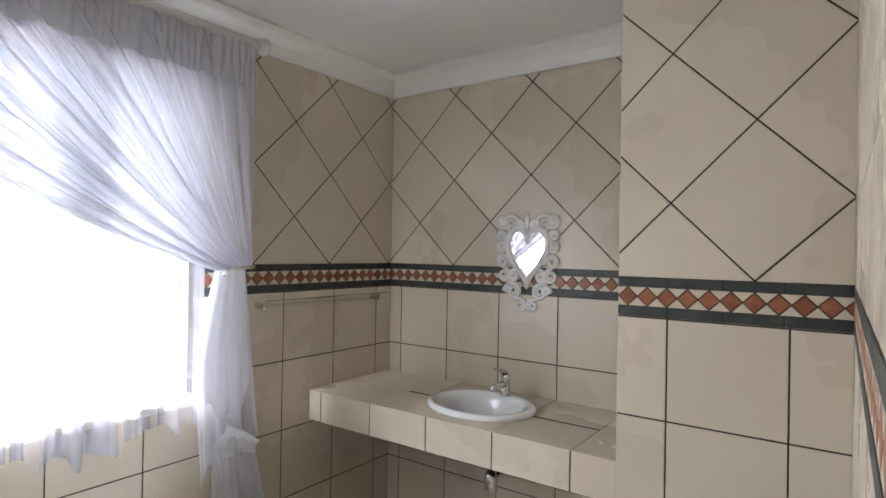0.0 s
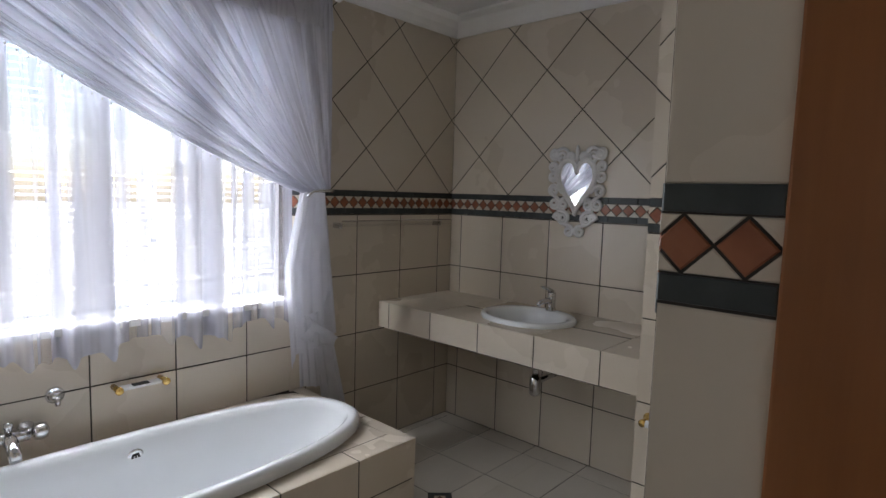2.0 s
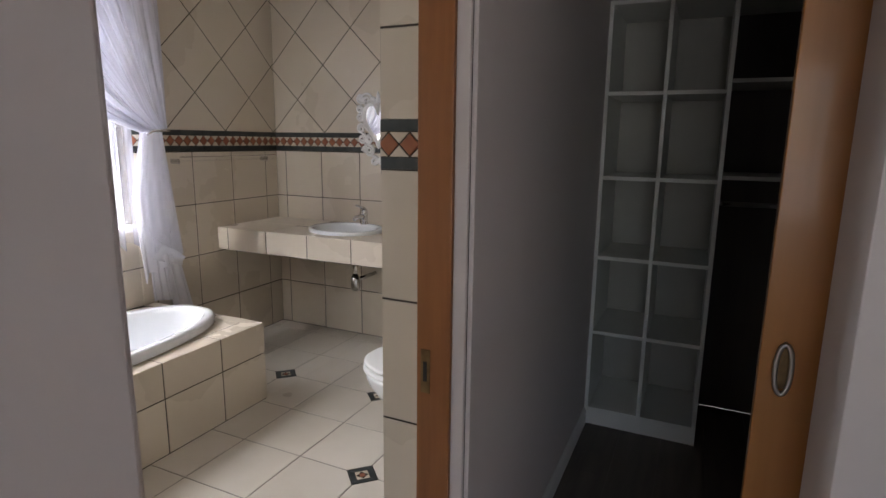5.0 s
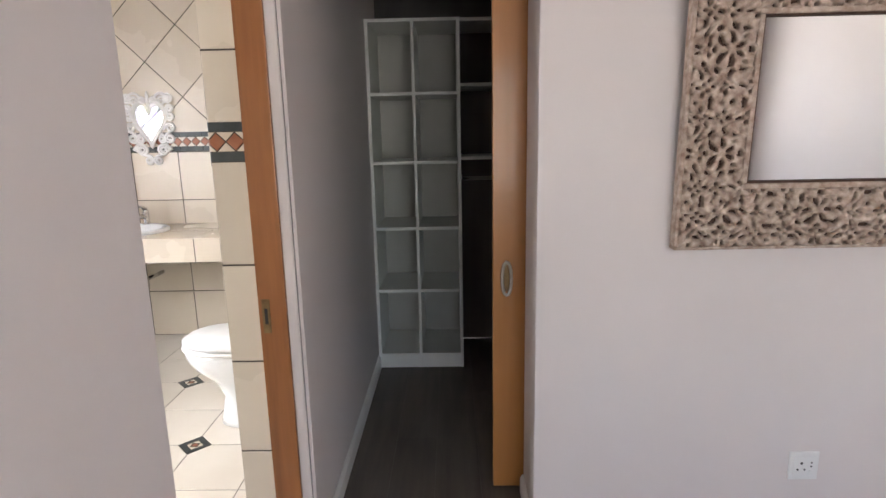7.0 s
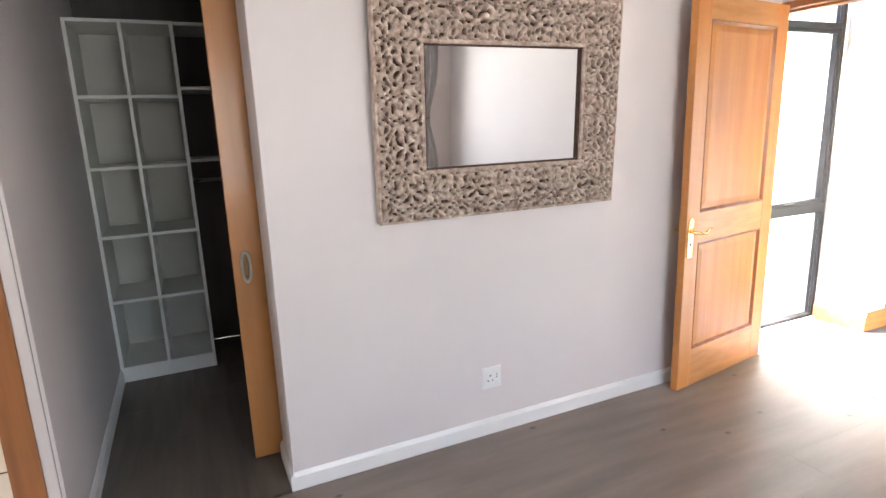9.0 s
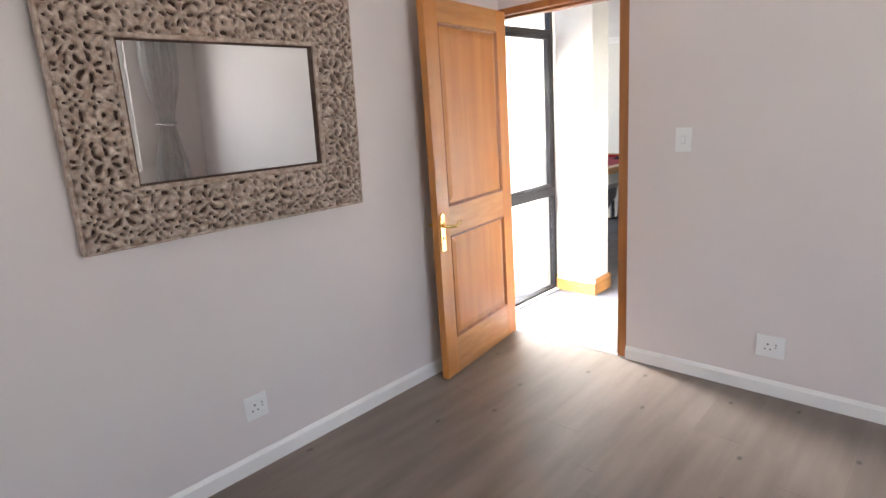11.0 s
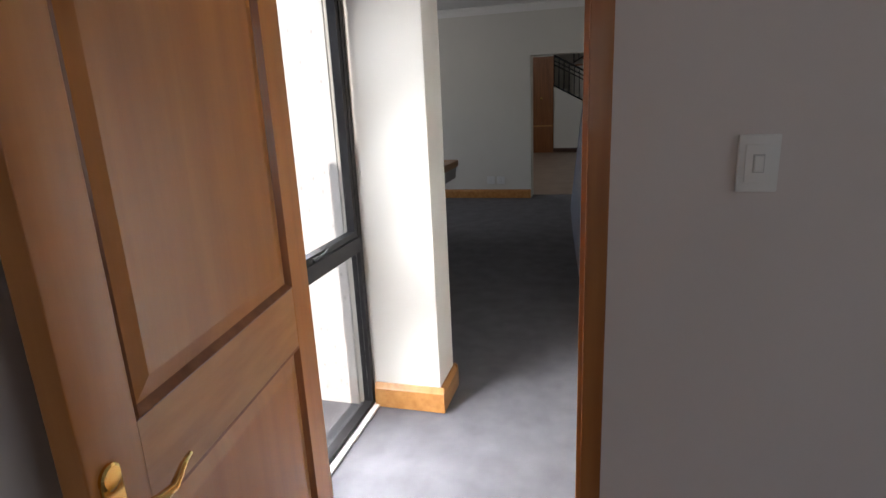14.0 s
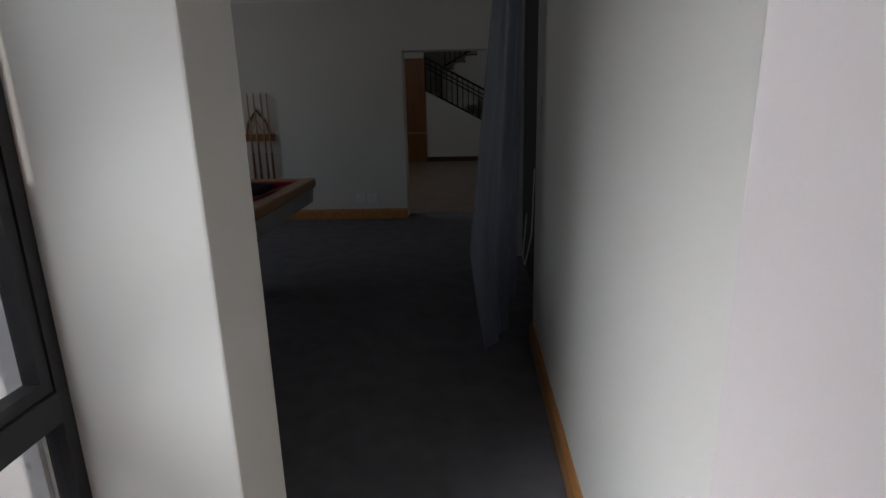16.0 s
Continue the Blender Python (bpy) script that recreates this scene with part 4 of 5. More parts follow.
for x in (0.0, 0.17):
    r_ = part("rose", lathe(bmesh.new(), [(0.022, 0.0), (0.022, -0.006), (0.012, -0.012), (0.009, -0.05), (0.013, -0.056), (0.013, -0.07), (0.0, -0.074)], (x, 0, 0), axis="y", seg=18), BRASS, roll, smooth=True)
part("roller", tube(bmesh.new(), [(0.012, -0.06, 0), (0.158, -0.06, 0)], 0.013, 14), PLASTIC, roll, "white plastic roller", smooth=True)

# ---- bathroom: toilet ----
wc = thing("toilet", (X1, 1.19, ZB), "white porcelain close-coupled toilet with the lid down", "toilet")


def wc_ring(bm, cx, rx, ry, z, n=36, sq=2.2):
    return [bm.verts.new((cx + rx * math.copysign(abs(math.cos(2 * math.pi * k / n)) ** (2 / sq), math.cos(2 * math.pi * k / n)), ry * math.copysign(abs(math.sin(2 * math.pi * k / n)) ** (2 / sq), math.sin(2 * math.pi * k / n)), z)) for k in range(n)]


def loft(bm, rings, caps=True):
    for a, b in zip(rings, rings[1:]):
        n = len(a)
        for k in range(n):
            bm.faces.new((a[k], a[(k + 1) % n], b[(k + 1) % n], b[k]))
    if caps:
        bm.faces.new(rings[0]), bm.faces.new(rings[-1])
    return bm


bm = bmesh.new()
loft(bm, [wc_ring(bm, -0.30, 0.135, 0.10, 0.0), wc_ring(bm, -0.30, 0.13, 0.095, 0.03), wc_ring(bm, -0.29, 0.12, 0.085, 0.14), wc_ring(bm, -0.305, 0.15, 0.105, 0.22), wc_ring(bm, -0.325, 0.20, 0.145, 0.28), wc_ring(bm, -0.335, 0.225, 0.17, 0.33), wc_ring(bm, -0.34, 0.232, 0.178, 0.365), wc_ring(bm, -0.34, 0.23, 0.176, 0.385)])
part("bowl", bm, PORCELAIN, wc, smooth=True)
for nm, z0, h, g in (("seat", 0.388, 0.022, 0.0), ("lid", 0.413, 0.026, -0.004)):
    bm = bmesh.new()
    loft(bm, [wc_ring(bm, -0.342, 0.232 + g, 0.180 + g, z0), wc_ring(bm, -0.342, 0.240 + g, 0.188 + g, z0 + 0.006), wc_ring(bm, -0.342, 0.240 + g, 0.188 + g, z0 + h - 0.008), wc_ring(bm, -0.342, 0.228 + g, 0.176 + g, z0 + h)])
    part(nm, bm, PLASTIC, wc, smooth=True)
part("cistern", boxes((-0.165, -0.01, -0.19, 0.19, 0.385, 0.74), bevel=0.02), PORCELAIN, wc)
part("cistern_lid", boxes((-0.175, -0.004, -0.20, 0.20, 0.745, 0.78), bevel=0.01), PORCELAIN, wc)
part("flush_button", lathe(bmesh.new(), [(0.022, 0.0), (0.022, 0.006), (0.0, 0.008)], (-0.09, 0, 0.78), seg=18), CHROME, wc)
part("foot", boxes((-0.20, -0.02, -0.085, 0.085, 0.0, 0.385), bevel=0.015), PORCELAIN, wc)

# ---- bathroom doorway: jamb and sliding door ----
jamb = thing("door_jamb", (0.19, JB, 0), "stained timber closing jamb of the bathroom doorway", "door jamb", kind="structure")
part("post", boxes((-0.042, 0.045, -0.022, 0.0, 0, 2.06), bevel=0.003), JAMBWOOD, jamb)
st = part("strike_plate", boxes((-0.03, -0.006, -0.0245, -0.0215, 0.84, 0.95), bevel=0.001), AGED, jamb, "worn bronze strike plate")
part("strike_hole", boxes((-0.023, -0.013, -0.0255, -0.0243, 0.87, 0.92)), DARK, st)
pocket = thing("sliding_door", (0.19, JA, ZB), "stained timber sliding door, pushed back into its wall pocket", "door")
part("leaf", boxes((-0.02, 0.02, -0.80, 0.012, 0.0, 1.96), bevel=0.003), JAMBWOOD, pocket)
pp = part("edge_pull", boxes((-0.008, 0.008, 0.0115, 0.0145, 0.84, 0.94), bevel=0.001), BRASS, pocket, "brass edge pull")

# ---- closet ----
unit = thing("closet_shelf_unit", (X2 + 0.002, 1.95, 0), "white melamine pigeonhole shelf unit, two columns of five, empty", "shelf unit")
UW, UD, UH, BT = 0.53, 0.45, 2.07, 0.018
for x in (0.0, UW / 2 - BT / 2, UW - BT):
    part("upright", boxes((x, x + BT, 0, UD, 0.0, UH), bevel=0.0015), MELAMINE, unit)
for i, z in enumerate((0.075, 0.49, 0.875, 1.265, 1.655, UH - BT)):
    for k in range(2):
        a = BT if k == 0 else UW / 2 + BT / 2
        part("shelf", boxes((a, a + UW / 2 - 1.5 * BT, 0.002, UD - 0.01, z, z + BT), bevel=0.0015), MELAMINE, unit)
part("plinth", boxes((BT, UW - BT, 0.004, 0.02, 0.0, 0.074)), MELAMINE, unit)
# darker than the shelves to imitate shade at the back
part("back_panel", boxes((0.0, UW, UD - 0.008, UD, 0.0, UH)), BACKSHADE, unit)
hang = thing("closet_hanging_unit", (X2 + 0.534, 1.95, 0), "white melamine hanging unit with two shelves over a rail", "wardrobe")
for z in (1.285, 1.70, UH - BT):
    part("shelf", boxes((0.0, 0.96, 0.02, UD - 0.01, z, z + BT), bevel=0.0015), MELAMINE, hang)
part("end_panel", boxes((0.96, 0.978, 0.0, UD, 0.0, UH)), MELAMINE, hang)
part("hanging_rail", tube(bmesh.new(), [(0.0, 0.17, 1.165), (0.96, 0.17, 1.165)], 0.0125, 14), CHROME, hang, "chrome hanging rail", smooth=True)
part("rail_flange", lathe(bmesh.new(), [(0.024, 0.0), (0.024, 0.006), (0.014, 0.010), (0.0, 0.010)], (0.0, 0.17, 1.165), axis="x", seg=16), CHROME, hang)

slider = thing("closet_sliding_door", (0.905, 0.72, 0.012), "honey-coloured veneered sliding closet door, slid almost fully open", "door")
part("leaf", boxes((0.0, 0.80, 0.0, 0.036, 0.0, 2.02), bevel=0.003), MEDIUM, slider)
bm = bmesh.new()
ring = [(0.052 + 0.017 * math.cos(2 * math.pi * k / 28), -0.012, 0.885 + 0.064 * math.copysign(abs(math.sin(2 * math.pi * k / 28)) ** 0.8, math.sin(2 * math.pi * k / 28))) for k in range(28)]
tube(bm, ring, 0.006, 8, closed=True)
hd = part("pull_handle", bm, STEEL, slider, "oval brushed steel pull", smooth=True)
part("recess_plate", boxes((0.038, 0.066, -0.003, 0.0, 0.832, 0.938), bevel=0.0012), AGED, hd)
for z in (0.821, 0.949):
    part("stand_off", tube(bmesh.new(), [(0.052, 0.0, z), (0.052, -0.012, z)], 0.005, 8), STEEL, hd)
part("track", boxes((-0.60, 0.80, 0.004, 0.034, 2.022, 2.055), bevel=0.002), ALU, slider, "grey aluminium top track")

# ---- bedroom: the carved mirror ----
cm = thing("carved_mirror", (2.03, 0.428, 1.068), "wall mirror in a wide limewashed wooden frame of pierced carving", "mirror")
MW, MH, FW = 1.165, 0.895, 0.205
cm.matrix_basis = pose(2.03, 0.428, 1.068, 2.5, 0, 0)  # it leans a little forward
# flat dark brown panel that shows through the gaps of the carving
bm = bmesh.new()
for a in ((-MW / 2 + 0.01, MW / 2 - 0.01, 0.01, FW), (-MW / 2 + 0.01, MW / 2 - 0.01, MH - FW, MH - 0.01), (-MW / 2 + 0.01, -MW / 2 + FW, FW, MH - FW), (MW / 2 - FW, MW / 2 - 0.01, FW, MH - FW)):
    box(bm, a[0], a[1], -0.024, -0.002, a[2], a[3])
part("backing", bm, RECESS, cm, "dark brown backing behind the pierced carving")


def motif(u, v):
    """Height of the leafwork at u along a rail and v across it: mirrored leaves and scrolls with gaps between."""
    w = 0.148
    uu = abs(((u / w) % 2) - 1) * w
    vv = v - FW / 2
    a = (uu + abs(vv)) / 0.043 + 0.42 * math.sin(vv * 64) + 0.15 * math.sin(uu * 120)
    b = (uu - 1.25 * abs(vv)) / 0.048 + 0.40 * math.sin(uu * 55 + 0.6)
    r = math.hypot(uu - 0.05, abs(vv) - 0.045)
    curl = math.cos(r * 260 + 2 * math.atan2(abs(vv) - 0.045, uu - 0.05)) * max(0.0, 1 - r / 0.05)
    n = noise.noise(Vector((u * 60, v * 60, 0.3)))
    return 0.50 + 0.48 * math.cos(2 * math.pi * a) + 0.48 * math.cos(2 * math.pi * b) + 0.5 * curl + 0.34 * n


ST = 0.0036
bm = bmesh.new()
nx, nz = int(MW / ST), int(MH / ST)
cache = {}


def corner(i, k, top):
    key = (i, k, top)
    if key not in cache:
        x, z = -MW / 2 + i * ST, k * ST
        cache[key] = bm.verts.new((x, -0.020 if not top else -0.038 - 0.010 * top_h(i, k), z))
    return cache[key]


def rail_uv(i, k):
    x, z = i * ST, k * ST
    d = (x, MW - x, z, MH - z)
    j = d.index(min(d))
    return (z - MH / 2, d[j]) if j < 2 else (x - MW / 2, d[j])


HT = [[motif(*rail_uv(i, k)) for k in range(nz + 2)] for i in range(nx + 2)]


def top_h(i, k):
    return max(0.0, min(1.0, HT[i][k]))


solid = set()
for i in range(nx):
    for k in range(nz):
        _, v = rail_uv(i + 0.5, k + 0.5)
        if 0.011 < v < FW - 0.013 and (HT[i][k] + HT[i + 1][k] + HT[i][k + 1] + HT[i + 1][k + 1]) / 4 > 0.14:
            solid.add((i, k))
for i, k in solid:
    bm.faces.new((corner(i, k, 1), corner(i + 1, k, 1), corner(i + 1, k + 1, 1), corner(i, k + 1, 1)))
    for (di, dk), (p, q) in (((-1, 0), ((i, k), (i, k + 1))), ((1, 0), ((i + 1, k), (i + 1, k + 1))), ((0, -1), ((i, k), (i + 1, k))), ((0, 1), ((i, k + 1), (i + 1, k + 1)))):
        if (i + di, k + dk) not in solid:
            bm.faces.new((corner(*p, 1), corner(*q, 1), corner(*q, 0), corner(*p, 0)))
part("carving", bm, CARVED, cm, "limewashed carved leafwork", smooth=True)
for nm, inset, wdt, dep in (("outer_moulding", 0.0, 0.011, 0.046), ("inner_moulding", FW - 0.016, 0.017, 0.044)):
    a = inset
    rows_ = ((-MW / 2 + a, MW / 2 - a, a, a + wdt), (-MW / 2 + a, MW / 2 - a, MH - a - wdt, MH - a), (-MW / 2 + a, -MW / 2 + a + wdt, a + wdt, MH - a - wdt), (MW / 2 - a - wdt, MW / 2 - a, a + wdt, MH - a - wdt))
    for r in rows_:
        part(nm, boxes((r[0], r[1], -dep, -0.002, r[2], r[3]), bevel=0.005), CARVED, cm)
part("mirror_glass", boxes((-MW / 2 + FW, MW / 2 - FW, -0.022, -0.018, FW, MH - FW)), MIRROR, cm, "clear mirror glass")
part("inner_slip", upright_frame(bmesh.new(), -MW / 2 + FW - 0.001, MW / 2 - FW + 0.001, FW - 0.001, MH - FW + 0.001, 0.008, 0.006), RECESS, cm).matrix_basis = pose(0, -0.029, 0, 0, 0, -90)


def wall_plate(name, at, rz, w, h, label, category, kind):
    """A white wall plate on a wall; its face looks along its own -y."""
    t = thing(name, at, label, category, rz=rz)
    part("plate", boxes((-w / 2, w / 2, -0.009, 0, -h / 2, h / 2), bevel=0.003), PLASTIC, t)
    if kind == "switch":
        part("inner_plate", boxes((-w * 0.32, w * 0.32, -0.011, -0.0085, -h * 0.33, h * 0.33), bevel=0.001), PLASTIC, t)
        part("rocker", boxes((-0.009, 0.009, -0.016, -0.0108, -0.017, 0.017), bevel=0.002), PLASTIC, t)
        part("rocker_gap", boxes((-0.011, 0.011, -0.0114, -0.0106, -0.019, 0.019)), SILVER, t)
    else:
        part("insert", boxes((-w * 0.36, w * 0.36, -0.011, -0.0085, -h * 0.36, h * 0.36), bevel=0.001), PLASTIC, t)
        for x, z, r in ((-0.022, -0.012, 0.0035), (0.002, -0.012, 0.0035), (-0.010, 0.012, 0.0045), (0.024, 0.0, 0.003), (0.024, 0.014, 0.003)):
            part("socket_hole", lathe(bmesh.new(), [(r, 0.0), (r, -0.0016), (0.0, -0.0017)], (x, -0.0108, z), axis="y", seg=12), DARK, t)
        part("rocker", boxes((0.014, 0.032, -0.015, -0.0108, -0.034, -0.014), bevel=0.002), PLASTIC, t)
    return t


wall_plate("light_switch", (3.84, -0.642, 1.245), -90, 0.078, 0.118, "white plastic single light switch on the bedroom wall", "switch", "switch")
wall_plate("power_socket", (3.84, -1.085, 0.252), -90, 0.125, 0.108, "white plastic power socket low on the bedroom wall", "socket", "socket")
wall_plate("power_socket", (1.960, 0.43, 0.285), 0, 0.100, 0.105, "white plastic power socket under the carved mirror", "socket", "socket")
wall_plate("light_switch", (6.62, -0.485, 1.31), 180, 0.075, 0.11, "white plastic light switch on the hall wall", "switch", "switch")

# ---- bedroom door ----
df = thing("door_frame", (3.895, (DY0 + DY1) / 2, 0), "stained timber door frame between bedroom and hall", "door frame", kind="structure")
W2 = (DY1 - DY0) / 2
for nm, a in (("jamb", (-0.058, 0.066, -W2, -W2 + 0.050, 0.0, DH - 0.038)), ("jamb", (-0.058, 0.058, W2 - 0.012, W2, 0.0, DH - 0.038)), ("jamb_lining", (-0.058, -0.036, W2 - 0.088, W2 - 0.012, 0.0, DH - 0.038)), ("head", (-0.058, 0.058, -W2, W2, DH - 0.038, DH))):
    part(nm, boxes(a, bevel=0.003), FRAMEWOOD, df)
for nm, a in (("door_stop", (-0.036, -0.022, -W2 + 0.050, -W2 + 0.062, 0.0, DH - 0.052)), ("door_stop", (-0.012, 0.030, W2 - 0.020, W2 - 0.012, 0.0, DH - 0.052)), ("door_stop", (-0.012, 0.058, -W2 + 0.038, W2 - 0.012, DH - 0.052, DH - 0.038))):
    part(nm, boxes(a, bevel=0.002), FRAMEWOOD, df)

LEAF = math.degrees(math.atan2(-0.115, -0.80))
door = thing("panelled_door", (3.825, 0.436, 0.008), "varnished pine two-panel door standing open against the wall", "door", rz=LEAF)
LW, LH, LT = 0.812, 2.0, 0.020
# own x runs from the hinge to the free edge; the room's face looks along +y
RAILS = ((0.0, 0.21), (0.80, 0.955), (LH - 0.115, LH))
for a, b in ((0.0, 0.108), (LW - 0.108, LW)):
    part("stile", boxes((a, b, -LT, LT, 0, LH), bevel=0.002), PINE, door)
for a, b in RAILS:
    part("rail", boxes((0.108, LW - 0.108, -LT + 0.0005, LT - 0.0005, a, b), bevel=0.001), PINEH, door)
for z0, z1 in ((0.21, 0.80), (0.955, LH - 0.115)):
    bm = bmesh.new()
    x0, x1 = 0.108, LW - 0.108
    for s in (-1, 1):
        rings = []
        for ins, d in ((0.0, 0.006), (0.012, 0.006), (0.016, 0.009), (0.05, 0.015), (0.054, 0.015)):
            rings.append([bm.verts.new((x, s * d, z)) for x, z in ((x0 + ins, z0 + ins), (x1 - ins, z0 + ins), (x1 - ins, z1 - ins), (x0 + ins, z1 - ins))])
        loft(bm, rings, caps=False)
        bm.faces.new(rings[-1])
    part("panel", bm, PINE, door, "raised pine panel")
    for s in (-1, 1):
        bm = bmesh.new()
        rings = []
        for ins, d in ((-0.001, LT - 0.001), (0.004, LT + 0.002), (0.010, LT - 0.004), (0.018, 0.008), (0.019, 0.0062), (0.0, 0.0062)):
            rings.append([bm.verts.new((x, s * d, z)) for x, z in ((x0 + ins, z0 + ins), (x1 - ins, z0 + ins), (x1 - ins, z1 - ins), (x0 + ins, z1 - ins))])
        loft(bm, rings, caps=False)
        part("moulding", bm, JAMBWOOD, door)
for s in (-1, 1):
    ft = part("handle_plate", boxes((LW - 0.056, LW - 0.016, s * LT, s * (LT + 0.005), 0.730, 0.915) if s > 0 else (LW - 0.056, LW - 0.016, -LT - 0.005, -LT, 0.730, 0.915), bevel=0.002), BRASS, door, "long polished brass lever plate")
    part("lever", tube(bmesh.new(), [(LW - 0.036, s * LT, 0.866), (LW - 0.036, s * (LT + 0.040), 0.866), (LW - 0.060, s * (LT + 0.050), 0.862), (LW - 0.095, s * (LT + 0.050), 0.856), (LW - 0.125, s * (LT + 0.048), 0.872), (LW - 0.150, s * (LT + 0.046), 0.876)], [0.010, 0.009, 0.009, 0.008, 0.006, 0.004], 12), BRASS, ft, smooth=True)
    part("keyhole", boxes((LW - 0.040, LW - 0.032, s * (LT + 0.0045), s * (LT + 0.0058), 0.79, 0.81) if s > 0 else (LW - 0.040, LW - 0.032, -LT - 0.0058, -LT - 0.0045, 0.79, 0.81)), DARK, ft)
    part("plate_cap", lathe(bmesh.new(), [(0.020, 0.0), (0.020, s * 0.005), (0.016, s * 0.007), (0.0, s * 0.007)], (LW - 0.036, s * LT, 0.915), axis="y", seg=18), BRASS, ft)
for z in (0.25, 1.75):
    part("hinge", tube(bmesh.new(), [(-0.006, 0.012, z), (-0.006, 0.012, z + 0.10)], 0.007, 10), BRASS, door)

# ---- bedroom window behind the walk, and its curtain ----
bw = thing("window_bedroom", (2.0, -3.98, 0.7), "wide bedroom window in a white frame", "window", kind="structure")
o = part("window_frame", upright_frame(bmesh.new(), -1.15, 1.15, 0.0, 1.5, 0.05, 0.03), WHITEWOOD, bw)
o.matrix_basis = pose(0, 0, 0, 0, 0, -90)
part("mullion", boxes((-0.025, 0.025, -0.03, 0.03, 0.05, 1.45)), WHITEWOOD, bw)
for a, b in ((-1.10, -0.025), (0.025, 1.10)):
    g = part("pane", boxes((a, b, -0.003, 0.003, 0.05, 1.45)), GLASS, bw)
    g.visible_shadow = False
bc = thing("bedroom_curtain", (3.42, -3.86, 0.02), "grey voile curtain gathered with a tie-back beside the bedroom window", "curtain")


def gathered(u, v):
    w = 0.19 - 0.11 * math.exp(-((v - 0.5) / 0.14) ** 2)
    return Vector(((u - 0.5) * 2 * w, 0.07 + 0.035 * fold(u * 1.2, 16, 0.3), 2.3 - 2.28 * v))


part("cloth", sheet(bmesh.new(), gathered, 60, 40), voile("pale_grey_voile", (0.55, 0.54, 0.53), 0.08), bc, smooth=True)
part("tie_band", tube(bmesh.new(), [(-0.1, 0.06, 1.16), (-0.05, 0.12, 1.15), (0.05, 0.12, 1.15), (0.1, 0.06, 1.16)], 0.012, 8), CHROME, bc)
part("curtain_pole", tube(bmesh.new(), [(-2.9, 0.06, 2.31), (0.25, 0.06, 2.31)], 0.014, 12), WHITEWOOD, bc)

# ---- hall window ----
hw = thing("window_hall", (4.3575, 0.70, 0), "tall hall window in a slim grey aluminium frame down to the floor", "window", kind="structure")


def flat_frame(u0, u1, z0, z1, t, d):
    bm = bmesh.new()
    box(bm, u0, u1, -d, d, z0, z0 + t), box(bm, u0, u1, -d, d, z1 - t, z1)
    box(bm, u0, u0 + t, -d, d, z0 + t, z1 - t), box(bm, u1 - t, u1, -d, d, z0 + t, z1 - t)
    return bm


part("window_frame", flat_frame(-0.4075, 0.4075, 0.0, 2.34, 0.032, 0.022), ALU, hw)
part("transom", boxes((-0.3755, 0.3755, -0.026, 0.022, 0.770, 0.835), bevel=0.003), ALU, hw)
part("transom", boxes((-0.3755, 0.3755, -0.026, 0.022, 1.96, 1.995), bevel=0.003), ALU, hw)
sash = part("sash", flat_frame(-0.3735, 0.3735, 0.837, 1.958, 0.026, 0.018), ALU, hw)
part("latch", tube(bmesh.new(), [(-0.03, -0.02, 0.846), (0.0, -0.036, 0.850), (0.04, -0.036, 0.856), (0.075, -0.03, 0.868)], [0.009, 0.008, 0.006, 0.004], 8), DARK, sash, "black window latch")
for z0, z1, w in ((0.032, 0.770, 0.3755), (0.863, 1.932, 0.355), (1.995, 2.308, 0.3755)):
    g = part("pane", boxes((-w, w, -0.003, 0.003, z0, z1)), GLASS, hw)
    g.visible_shadow = False
part("sill_strip", boxes((-0.4075, 0.4075, -0.05, -0.022, 0.0, 0.012), bevel=0.002), CORNICE, hw, "white floor strip under the window")

# ---- games room ----
ang = 180.0
pt = thing("pool_table", (8.16, 1.08, 0), "pool table with red felt, wooden rails and silver sides", "pool table", rz=ang)
TL, TW = 2.25, -1.25
part("slate_bed", boxes((0.06, TL - 0.06, TW + 0.06, -0.06, 0.70, 0.745)), FELT, pt, "red felt playing surface")
for a in ((0.0, TL, -0.11, 0.0, 0.715, 0.785), (0.0, TL, TW, TW + 0.11, 0.715, 0.785), (0.0, 0.11, TW + 0.11, -0.11, 0.715, 0.785), (TL - 0.11, TL, TW + 0.11, -0.11, 0.715, 0.785)):
    part("rail", boxes(a, bevel=0.015), PINEH, pt, "varnished wooden rail")
for a in ((0.11, TL - 0.11, -0.15, -0.11, 0.745, 0.775), (0.11, TL - 0.11, TW + 0.11, TW + 0.15, 0.745, 0.775), (0.11, 0.15, TW + 0.15, -0.15, 0.745, 0.775), (TL - 0.15, TL - 0.11, TW + 0.15, -0.15, 0.745, 0.775)):
    part("cushion", boxes(a, bevel=0.008), FELT, pt, "red felt cushion")
bm = bmesh.new()
rings = [[bm.verts.new((x, y, z)) for x, y in ((i, -i), (TL - i, -i), (TL - i, TW + i), (i, TW + i))] for i, z in ((0.02, 0.715), (0.03, 0.60), (0.20, 0.50))]
loft(bm, rings)
part("apron", bm, SILVER, pt, "silver tapered apron")
for x in (0.50, TL - 0.50):
    part("leg", lathe(bmesh.new(), [(0.13, 0.0), (0.135, 0.02), (0.13, 0.03), (0.13, 0.50)], (x, TW / 2, 0), seg=32), CHROME, pt, "round polished steel leg", smooth=True)
cloth = thing("folded_cover", (7.45, 1.32, 0.787), "folded navy cloth lying on the pool table rail", "cloth", rz=ang)
bm = bmesh.new()
